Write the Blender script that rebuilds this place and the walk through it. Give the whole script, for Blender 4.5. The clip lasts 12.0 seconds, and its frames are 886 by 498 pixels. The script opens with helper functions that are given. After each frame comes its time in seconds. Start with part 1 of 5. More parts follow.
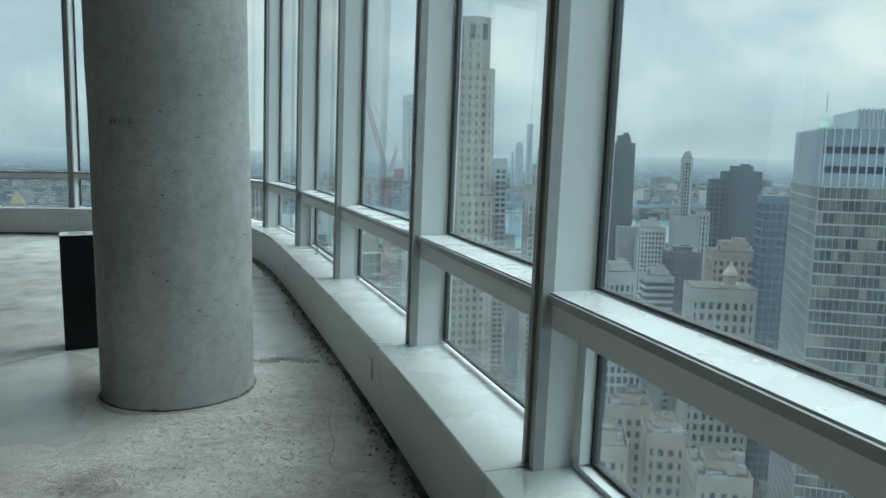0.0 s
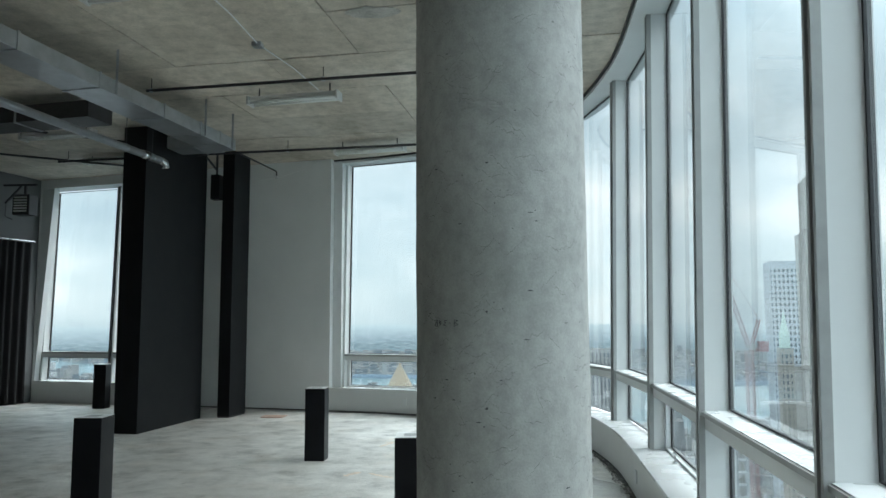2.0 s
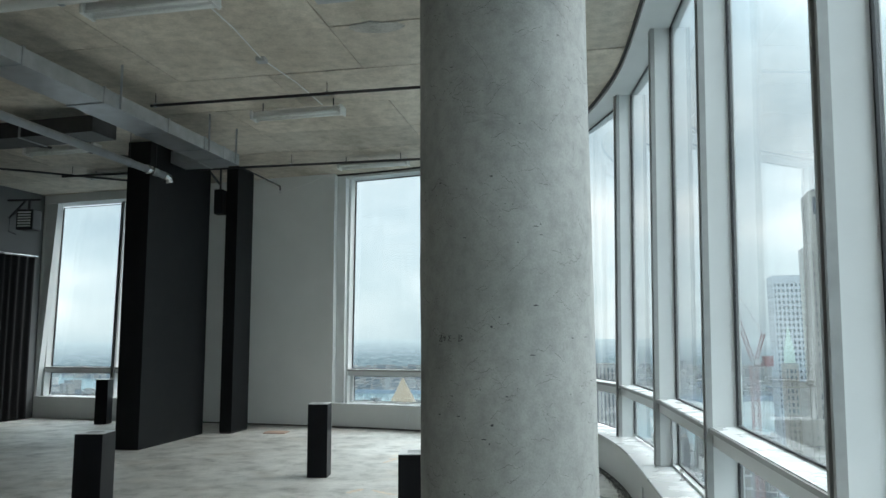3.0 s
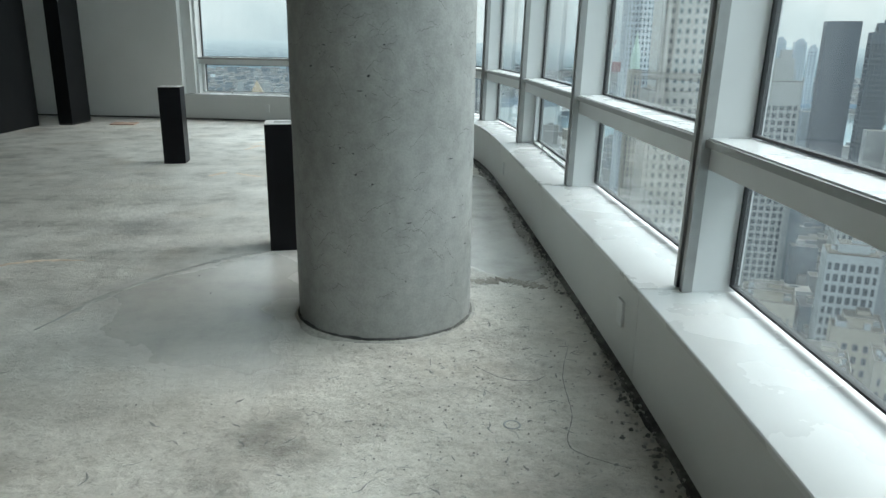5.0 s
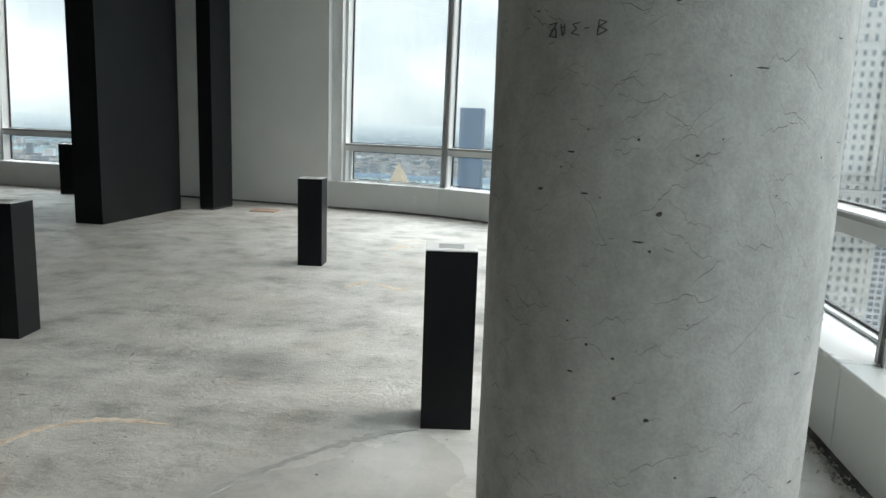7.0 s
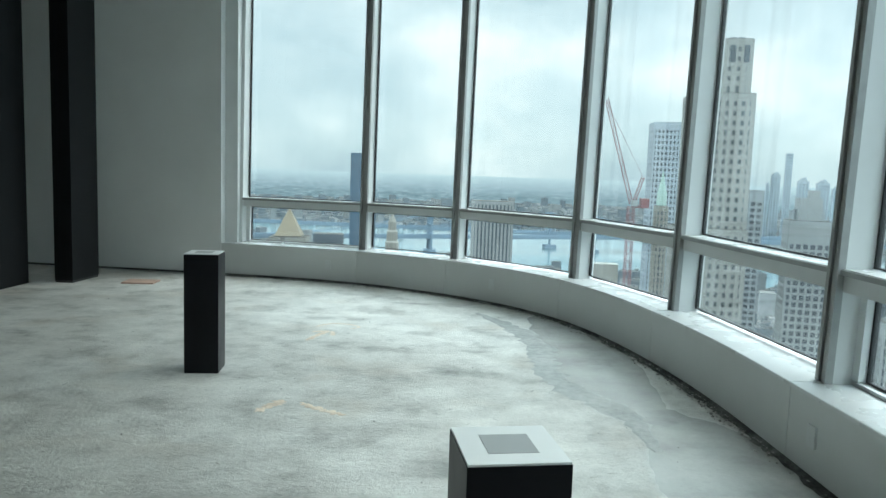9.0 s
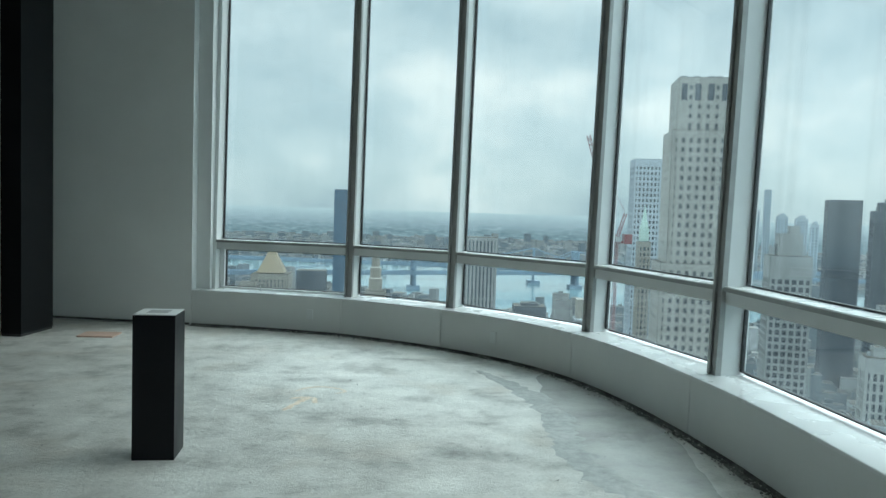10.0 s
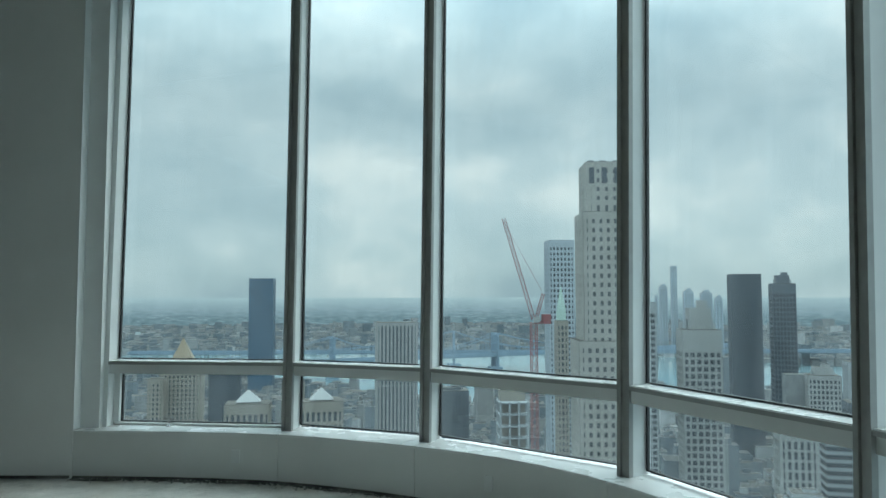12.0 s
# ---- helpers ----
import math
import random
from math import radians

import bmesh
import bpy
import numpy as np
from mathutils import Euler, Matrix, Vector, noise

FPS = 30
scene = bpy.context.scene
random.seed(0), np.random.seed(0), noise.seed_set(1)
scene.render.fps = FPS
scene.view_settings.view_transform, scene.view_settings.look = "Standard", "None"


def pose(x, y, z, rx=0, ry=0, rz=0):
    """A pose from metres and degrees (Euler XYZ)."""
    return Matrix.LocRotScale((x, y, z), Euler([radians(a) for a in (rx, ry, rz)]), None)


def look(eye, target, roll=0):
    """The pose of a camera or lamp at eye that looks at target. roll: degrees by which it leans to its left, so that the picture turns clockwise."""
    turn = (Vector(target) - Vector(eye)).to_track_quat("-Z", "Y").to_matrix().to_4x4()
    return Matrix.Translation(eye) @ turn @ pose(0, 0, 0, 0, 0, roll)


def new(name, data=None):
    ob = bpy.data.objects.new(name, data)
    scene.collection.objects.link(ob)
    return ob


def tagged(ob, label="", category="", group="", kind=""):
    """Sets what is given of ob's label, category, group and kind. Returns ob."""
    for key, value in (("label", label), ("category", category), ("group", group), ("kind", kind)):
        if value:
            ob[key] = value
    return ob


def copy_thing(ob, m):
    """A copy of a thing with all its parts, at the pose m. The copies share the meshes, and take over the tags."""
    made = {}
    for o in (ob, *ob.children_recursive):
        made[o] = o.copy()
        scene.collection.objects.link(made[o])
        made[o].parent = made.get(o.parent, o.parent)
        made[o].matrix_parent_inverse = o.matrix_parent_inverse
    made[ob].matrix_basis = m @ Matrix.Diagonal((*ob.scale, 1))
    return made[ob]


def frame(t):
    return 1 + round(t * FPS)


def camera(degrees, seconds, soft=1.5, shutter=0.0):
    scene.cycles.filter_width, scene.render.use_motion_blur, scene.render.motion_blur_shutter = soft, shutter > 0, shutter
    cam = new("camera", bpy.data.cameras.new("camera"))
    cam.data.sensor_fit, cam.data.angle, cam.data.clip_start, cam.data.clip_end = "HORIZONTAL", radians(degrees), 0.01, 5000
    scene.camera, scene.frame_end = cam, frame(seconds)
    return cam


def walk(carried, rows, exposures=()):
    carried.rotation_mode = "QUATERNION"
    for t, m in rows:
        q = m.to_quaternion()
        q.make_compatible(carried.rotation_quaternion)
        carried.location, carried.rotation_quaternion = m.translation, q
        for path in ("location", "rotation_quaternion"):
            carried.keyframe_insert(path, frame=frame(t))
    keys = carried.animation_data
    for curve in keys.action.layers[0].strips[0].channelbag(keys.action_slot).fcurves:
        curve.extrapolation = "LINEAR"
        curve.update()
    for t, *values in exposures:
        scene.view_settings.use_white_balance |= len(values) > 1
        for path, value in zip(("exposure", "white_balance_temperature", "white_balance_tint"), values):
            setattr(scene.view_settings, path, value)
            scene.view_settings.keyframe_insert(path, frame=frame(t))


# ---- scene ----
cam = camera(62.6, 12.0)
PATH = [
    (0, (0.203, 0.154, 1.584), (0.932, 1.997, 1.316), 0.9),
    (0.5, (0.265, 0.551, 1.586), (0.712, 2.48, 1.31), 0.2),
    (1, (0.353, 0.902, 1.625), (0.457, 2.892, 1.456), -1.2),
    (1.5, (0.369, 1.0, 1.741), (0.246, 2.995, 1.82), -1.3),
    (2, (0.372, 1.016, 1.727), (0.184, 2.997, 1.926), -0.3),
    (2.5, (0.367, 1.046, 1.734), (0.165, 3.02, 1.986), -0.1),
    (2.7, (0.361, 1.062, 1.738), (0.154, 3.034, 2.004), -0.2),
    (4.3, (0.367, 0.96, 1.558), (0.409, 2.943, 1.303), -1.0),
    (4.5, (0.366, 0.98, 1.526), (0.46, 2.947, 1.18), -0.7),
    (5, (0.269, 1.237, 1.467), (0.448, 3.15, 0.914), 0.7),
    (5.5, (0.188, 1.549, 1.445), (0.277, 3.451, 0.833), 1.0),
    (6, (0.138, 2.023, 1.504), (0.028, 3.947, 0.971), 0.9),
    (6.5, (-0.007, 2.452, 1.499), (-0.182, 4.396, 1.062), 1.7),
    (7, (-0.102, 2.936, 1.492), (-0.279, 4.899, 1.153), 2.0),
    (7.2, (-0.134, 3.13, 1.5), (-0.309, 5.096, 1.198), 2.1),
    (8.8, (-0.628, 4.572, 1.562), (-0.532, 6.557, 1.34), 1.9),
    (9, (-0.649, 4.739, 1.558), (-0.538, 6.725, 1.348), 1.9),
    (9.5, (-0.731, 5.18, 1.581), (-0.59, 7.169, 1.418), 1.7),
    (10, (-0.732, 5.651, 1.593), (-0.579, 7.642, 1.483), 1.8),
    (10.5, (-0.786, 6.041, 1.574), (-0.635, 8.034, 1.513), 1.7),
    (11, (-0.914, 6.497, 1.608), (-0.738, 8.49, 1.603), 1.5),
    (11.5, (-0.967, 7.002, 1.693), (-0.723, 8.986, 1.744), 0.9),
    (12, (-1.041, 7.524, 1.754), (-0.67, 9.485, 1.879), -0.1),
]
walk(cam, [(t, look(eye, target, roll)) for t, eye, target, roll in PATH],
     exposures=[(0.0, 0.2, 6150, 0), (1.2, 0.55, 6300, 4), (2.5, 0.78, 6500, 10), (4.5, 0.65, 6600, 8), (5.5, 0.69, 6700, 9), (6.5, 0.93, 7000, 15), (7.2, 0.98, 7000, 15), (8.8, 0.78, 6450, 5), (9.0, 0.66, 6300, 2), (9.5, 0.45, 6200, 0), (10.5, 0.33, 6150, -1), (12.0, 0.1, 6100, -2)])

# ---------------------------------------------------------------- light
SUN_AZ, SUN_EL = 75.0, 48.0
world = bpy.data.worlds.new("overcast_sky")
scene.world = world
world.use_nodes = True
wn, wl = world.node_tree.nodes, world.node_tree.links
wn.clear()
w_out = wn.new("ShaderNodeOutputWorld")
w_bg = wn.new("ShaderNodeBackground")
w_sky = wn.new("ShaderNodeTexSky")
w_sky.sky_type, w_sky.sun_disc = "NISHITA", False
w_sky.sun_elevation, w_sky.sun_rotation = radians(SUN_EL), radians(SUN_AZ)
w_skys = wn.new("ShaderNodeVectorMath")
w_skys.operation = "SCALE"
w_skys.inputs["Scale"].default_value = 0.09
wl.new(w_sky.outputs["Color"], w_skys.inputs[0])
w_co = wn.new("ShaderNodeTexCoord")
w_map = wn.new("ShaderNodeMapping")
w_map.inputs["Scale"].default_value = (1.0, 1.0, 1.9)
w_map.inputs["Location"].default_value = (0.35, 0.1, 0.0)
wl.new(w_co.outputs["Generated"], w_map.inputs["Vector"])
w_n1 = wn.new("ShaderNodeTexNoise")
w_n1.inputs["Scale"].default_value, w_n1.inputs["Detail"].default_value, w_n1.inputs["Distortion"].default_value = 3.4, 7.0, 0.15
w_n1.inputs["Roughness"].default_value = 0.5
wl.new(w_map.outputs["Vector"], w_n1.inputs["Vector"])
w_rmp = wn.new("ShaderNodeValToRGB")
for e_pos, e_col in ((0.32, (0.435, 0.55, 0.62)), (0.45, (0.585, 0.695, 0.75)), (0.55, (0.735, 0.825, 0.865)), (0.66, (1.05, 1.06, 1.05))):
    el = w_rmp.color_ramp.elements.new(e_pos)
    el.color = (*e_col, 1)
w_rmp.color_ramp.elements.remove(w_rmp.color_ramp.elements[0])
w_rmp.color_ramp.elements.remove(w_rmp.color_ramp.elements[-1])
wl.new(w_n1.outputs["Fac"], w_rmp.inputs["Fac"])
# an overcast sky grows brighter towards the zenith
w_sep = wn.new("ShaderNodeSeparateXYZ")
wl.new(w_co.outputs["Generated"], w_sep.inputs[0])
w_up = wn.new("ShaderNodeMapRange")
w_up.interpolation_type = "SMOOTHSTEP"
w_up.inputs["From Min"].default_value, w_up.inputs["From Max"].default_value = 0.24, 0.85
w_up.inputs["To Min"].default_value, w_up.inputs["To Max"].default_value = 1.0, 6.7
wl.new(w_sep.outputs["Z"], w_up.inputs["Value"])
w_mul = wn.new("ShaderNodeVectorMath")
w_mul.operation = "SCALE"
wl.new(w_rmp.outputs["Color"], w_mul.inputs[0])
wl.new(w_up.outputs["Result"], w_mul.inputs["Scale"])
w_mix = wn.new("ShaderNodeMix")
w_mix.data_type = "RGBA"
w_mix.inputs["Factor"].default_value = 0.88
wl.new(w_skys.outputs["Vector"], w_mix.inputs[6])
wl.new(w_mul.outputs["Vector"], w_mix.inputs[7])
wl.new(w_mix.outputs[2], w_bg.inputs["Color"])
w_bg.inputs["Strength"].default_value = 0.82
wl.new(w_bg.outputs["Background"], w_out.inputs["Surface"])

sun = new("sun", bpy.data.lights.new("sun", "SUN"))
sun.data.energy, sun.data.angle, sun.data.color = 0.7, radians(35), (1.0, 0.97, 0.93)
sun_dir = Vector((math.sin(radians(SUN_AZ)) * math.cos(radians(SUN_EL)), math.cos(radians(SUN_AZ)) * math.cos(radians(SUN_EL)), math.sin(radians(SUN_EL))))
sun.matrix_world = look(tuple(sun_dir * 60), (0, 0, 0))


# ---------------------------------------------------------------- materials
def mat_base(name, rough=0.6, metal=0.0):
    m = bpy.data.materials.new(name)
    m.use_nodes = True
    n = m.node_tree.nodes
    b = n["Principled BSDF"]
    b.inputs["Roughness"].default_value, b.inputs["Metallic"].default_value = rough, metal
    return m, n, m.node_tree.links, b


def noise_node(n, l, scale, detail=4.0, rough=0.55, coord=None, stretch=None):
    t = n.new("ShaderNodeTexNoise")
    t.inputs["Scale"].default_value, t.inputs["Detail"].default_value, t.inputs["Roughness"].default_value = scale, detail, rough
    if coord is None:
        coord = n.new("ShaderNodeTexCoord").outputs["Object"]
    if stretch:
        mp = n.new("ShaderNodeMapping")
        mp.inputs["Scale"].default_value = stretch
        l.new(coord, mp.inputs["Vector"])
        coord = mp.outputs["Vector"]
    l.new(coord, t.inputs["Vector"])
    return t


def ramp(n, l, src, stops):
    r = n.new("ShaderNodeValToRGB")
    r.color_ramp.elements[0].position, r.color_ramp.elements[1].position = stops[0][0], stops[-1][0]
    for p, c in stops[1:-1]:
        r.color_ramp.elements.new(p)
    for e, (p, c) in zip(r.color_ramp.elements, stops):
        e.color = (*c, 1) if not isinstance(c, float) else (c, c, c, 1)
    l.new(src, r.inputs["Fac"])
    return r


def mix_col(n, l, fac, a, b, mode="MIX"):
    x = n.new("ShaderNodeMix")
    x.data_type, x.blend_type = "RGBA", mode
    for sock, v in ((x.inputs["Factor"], fac), (x.inputs[6], a), (x.inputs[7], b)):
        if isinstance(v, (int, float)):
            sock.default_value = v
        elif isinstance(v, tuple):
            sock.default_value = (*v, 1)
        else:
            l.new(v, sock)
    return x.outputs[2]


def plain(name, color, rough=0.5, metal=0.0, vary=0.08, scale=6.0, bump=0.0, bump_scale=120.0, per_piece=0.0):
    """Paint, metal or plastic with a little uneven tone and fine relief."""
    m, n, l, b = mat_base(name, rough, metal)
    t = noise_node(n, l, scale, 5)
    dark, light = tuple(c * (1 - vary) for c in color), tuple(min(1, c * (1 + vary)) for c in color)
    r = ramp(n, l, t.outputs["Fac"], ((0.3, dark), (0.7, light)))
    out = r.outputs["Color"]
    if per_piece:
        oi = n.new("ShaderNodeObjectInfo")
        rr = ramp(n, l, oi.outputs["Random"], ((0.0, 1 - per_piece), (1.0, 1.0)))
        out = mix_col(n, l, 1.0, out, rr.outputs["Color"], "MULTIPLY")
    l.new(out, b.inputs["Base Color"])
    rr = ramp(n, l, t.outputs["Fac"], ((0.2, max(0.02, rough - 0.1)), (0.8, min(1.0, rough + 0.1))))
    l.new(rr.outputs["Color"], b.inputs["Roughness"])
    if bump:
        t2 = noise_node(n, l, bump_scale, 3)
        bp = n.new("ShaderNodeBump")
        bp.inputs["Strength"].default_value, bp.inputs["Distance"].default_value = bump, 0.004
        l.new(t2.outputs["Fac"], bp.inputs["Height"])
        l.new(bp.outputs["Normal"], b.inputs["Normal"])
    return m


def concrete(name, c_dark, c_mid, c_light, rough=0.75, big=0.9, stains=0.5, bump=0.5, stretch=None, pieces=0.0):
    m, n, l, b = mat_base(name, rough)
    co = n.new("ShaderNodeTexCoord").outputs["Object"]
    t1 = noise_node(n, l, big, 7, 0.62, co, stretch)
    t2 = noise_node(n, l, big * 9, 6, 0.65, co)
    t3 = noise_node(n, l, big * 70, 3, 0.6, co)
    base = ramp(n, l, t1.outputs["Fac"], ((0.32, c_dark), (0.5, c_mid), (0.68, c_light)))
    f = ramp(n, l, t2.outputs["Fac"], ((0.3, 1 - 0.45 * stains), (0.6, 1.0)))
    col = mix_col(n, l, 1.0, base.outputs["Color"], f.outputs["Color"], "MULTIPLY")
    g = ramp(n, l, t3.outputs["Fac"], ((0.3, 0.86), (0.6, 1.0)))
    col = mix_col(n, l, 1.0, col, g.outputs["Color"], "MULTIPLY")
    if pieces:
        gi = n.new("ShaderNodeNewGeometry")
        pr = ramp(n, l, gi.outputs["Random Per Island"], ((0.0, 1.0 - pieces), (1.0, 1.0 + pieces * 0.4)))
        col = mix_col(n, l, 1.0, col, pr.outputs["Color"], "MULTIPLY")
    l.new(col, b.inputs["Base Color"])
    rr = ramp(n, l, t2.outputs["Fac"], ((0.3, rough + 0.12), (0.7, rough - 0.12)))
    l.new(rr.outputs["Color"], b.inputs["Roughness"])
    bp = n.new("ShaderNodeBump")
    bp.inputs["Strength"].default_value, bp.inputs["Distance"].default_value = bump, 0.012
    add = n.new("ShaderNodeMath")
    add.operation = "MULTIPLY_ADD"
    l.new(t3.outputs["Fac"], add.inputs[0])
    add.inputs[1].default_value = 0.25
    l.new(t2.outputs["Fac"], add.inputs[2])
    l.new(add.outputs[0], bp.inputs["Height"])
    l.new(bp.outputs["Normal"], b.inputs["Normal"])
    return m


def floor_material():
    """Raw slab: rough scarred screed, trowelled smooth fills, rust and pale scuffs."""
    m, n, l, b = mat_base("raw_slab", 0.6)
    co = n.new("ShaderNodeTexCoord").outputs["Object"]
    t1 = noise_node(n, l, 0.5, 6, 0.6, co, (0.8, 1.1, 1.0))
    t2 = noise_node(n, l, 2.3, 10, 0.66, co)
    t3 = noise_node(n, l, 38.0, 5, 0.7, co)
    t4 = noise_node(n, l, 1.3, 5, 0.5, co)
    base = ramp(n, l, t1.outputs["Fac"], ((0.32, (0.49, 0.48, 0.448)), (0.48, (0.605, 0.594, 0.56)), (0.66, (0.72, 0.71, 0.675))))
    f = ramp(n, l, t2.outputs["Fac"], ((0.33, 0.60), (0.46, 0.92), (0.64, 1.13)))
    col = mix_col(n, l, 1.0, base.outputs["Color"], f.outputs["Color"], "MULTIPLY")
    g = ramp(n, l, t3.outputs["Fac"], ((0.28, 0.76), (0.45, 0.98), (0.72, 1.06)))
    col = mix_col(n, l, 1.0, col, g.outputs["Color"], "MULTIPLY")
    # sparse dark gouges and pale scrapes
    t5 = noise_node(n, l, 6.0, 10, 0.74, co, (1.0, 1.5, 1.0))
    pits = ramp(n, l, t5.outputs["Fac"], ((0.28, 0.32), (0.385, 1.0), (0.60, 1.0), (0.70, 1.22)))
    col = mix_col(n, l, 1.0, col, pits.outputs["Color"], "MULTIPLY")
    warm = ramp(n, l, t4.outputs["Fac"], ((0.56, 0.0), (0.72, 0.4)))
    col = mix_col(n, l, warm.outputs["Color"], col, (0.50, 0.43, 0.355))

    def blob(cx, cy, rx, ry, soft, wob):
        mp = n.new("ShaderNodeMapping")
        mp.inputs["Location"].default_value = (-cx / rx, -cy / ry, 0)
        mp.inputs["Scale"].default_value = (1 / rx, 1 / ry, 0)
        l.new(co, mp.inputs["Vector"])
        ln = n.new("ShaderNodeVectorMath")
        ln.operation = "LENGTH"
        l.new(mp.outputs["Vector"], ln.inputs[0])
        ad = n.new("ShaderNodeMath")
        ad.operation = "MULTIPLY_ADD"
        l.new(t4.outputs["Fac"], ad.inputs[0])
        ad.inputs[1].default_value = wob
        l.new(ln.outputs["Value"], ad.inputs[2])
        return smooth(ad.outputs[0], 1 + wob / 2, soft)

    def smooth(src, edge, soft):
        mr = n.new("ShaderNodeMapRange")
        mr.inputs["From Min"].default_value, mr.inputs["From Max"].default_value = edge - soft, edge
        mr.inputs["To Min"].default_value, mr.inputs["To Max"].default_value = 1.0, 0.0
        l.new(src, mr.inputs["Value"])
        return mr.outputs["Result"]

    t6 = noise_node(n, l, 15.0, 9, 0.74, co)
    cav = ramp(n, l, t6.outputs["Fac"], ((0.35, 0.52), (0.43, 0.93), (0.55, 1.02), (0.66, 1.14)))
    zone = n.new("ShaderNodeMath")
    zone.operation = "MULTIPLY_ADD"
    zone.inputs[1].default_value, zone.inputs[2].default_value = 1.0, 0.15
    l.new(blob(0.3, 3.4, 2.0, 2.7, 0.5, 0.9), zone.inputs[0])
    col = mix_col(n, l, zone.outputs[0], col, mix_col(n, l, 1.0, col, cav.outputs["Color"], "MULTIPLY"))
    tint = n.new("ShaderNodeMath")
    tint.operation = "MULTIPLY"
    tint.inputs[1].default_value = 0.3
    l.new(zone.outputs[0], tint.inputs[0])
    col = mix_col(n, l, tint.outputs[0], col, (0.60, 0.525, 0.43))
    # broad trowel smears
    t7 = noise_node(n, l, 1.7, 9, 0.62, co, (1.0, 1.35, 1.0))
    smear = ramp(n, l, t7.outputs["Fac"], ((0.34, 0.55), (0.45, 0.95), (0.57, 1.02), (0.67, 1.16)))
    col = mix_col(n, l, 0.65, col, mix_col(n, l, 1.0, col, smear.outputs["Color"], "MULTIPLY"))
    fills = [blob(-0.62, 5.25, 0.82, 1.28, 0.45, 1.6), blob(1.15, 7.6, 0.50, 2.05, 0.08, 0.5), blob(0.95, 10.9, 0.42, 1.9, 0.08, 0.6)]
    fac = fills[0]
    for other in fills[1:]:
        mx = n.new("ShaderNodeMath")
        mx.operation = "MAXIMUM"
        l.new(fac, mx.inputs[0]), l.new(other, mx.inputs[1])
        fac = mx.outputs[0]
    calm = ramp(n, l, t2.outputs["Fac"], ((0.3, (0.37, 0.37, 0.36)), (0.7, (0.46, 0.46, 0.445))))
    half = n.new("ShaderNodeMath")
    half.operation = "MULTIPLY"
    half.inputs[1].default_value = 0.62
    l.new(fac, half.inputs[0])
    col = mix_col(n, l, half.outputs[0], col, calm.outputs["Color"])
    pink = blob(-2.35, 5.45, 0.35, 0.28, 0.5, 0.8)
    hp = n.new("ShaderNodeMath")
    hp.operation = "MULTIPLY"
    hp.inputs[1].default_value = 0.45
    l.new(pink, hp.inputs[0])
    col = mix_col(n, l, hp.outputs[0], col, (0.52, 0.33, 0.27))
    damp = blob(-1.62, 7.05, 0.5, 0.45, 0.6, 1.3)
    hd = n.new("ShaderNodeMath")
    hd.operation = "MULTIPLY"
    hd.inputs[1].default_value = 0.55
    l.new(damp, hd.inputs[0])
    col = mix_col(n, l, hd.outputs[0], col, (0.20, 0.195, 0.185))
    l.new(col, b.inputs["Base Color"])
    r1 = ramp(n, l, t2.outputs["Fac"], ((0.3, 0.62), (0.7, 0.36)))
    rg = mix_col(n, l, fac, r1.outputs["Color"], (0.24, 0.24, 0.24))
    l.new(rg, b.inputs["Roughness"])
    hsum = n.new("ShaderNodeMath")
    hsum.operation = "MULTIPLY_ADD"
    l.new(t3.outputs["Fac"], hsum.inputs[0])
    hsum.inputs[1].default_value = 0.35
    grit = n.new("ShaderNodeMath")
    grit.operation = "MULTIPLY_ADD"
    deep = n.new("ShaderNodeMath")
    deep.operation = "MULTIPLY"
    deep.inputs[1].default_value = 0.9
    l.new(zone.outputs[0], deep.inputs[0])
    l.new(deep.outputs[0], grit.inputs[1])
    l.new(t6.outputs["Fac"], grit.inputs[0])
    l.new(t5.outputs["Fac"], grit.inputs[2])
    l.new(grit.outputs[0], hsum.inputs[2])
    flat = n.new("ShaderNodeMapRange")
    flat.inputs["To Min"].default_value, flat.inputs["To Max"].default_value = 1.0, 0.15
    l.new(fac, flat.inputs["Value"])
    bp = n.new("ShaderNodeBump")
    bp.inputs["Distance"].default_value = 0.022
    l.new(flat.outputs["Result"], bp.inputs["Strength"])
    l.new(hsum.outputs[0], bp.inputs["Height"])
    l.new(bp.outputs["Normal"], b.inputs["Normal"])
    return m


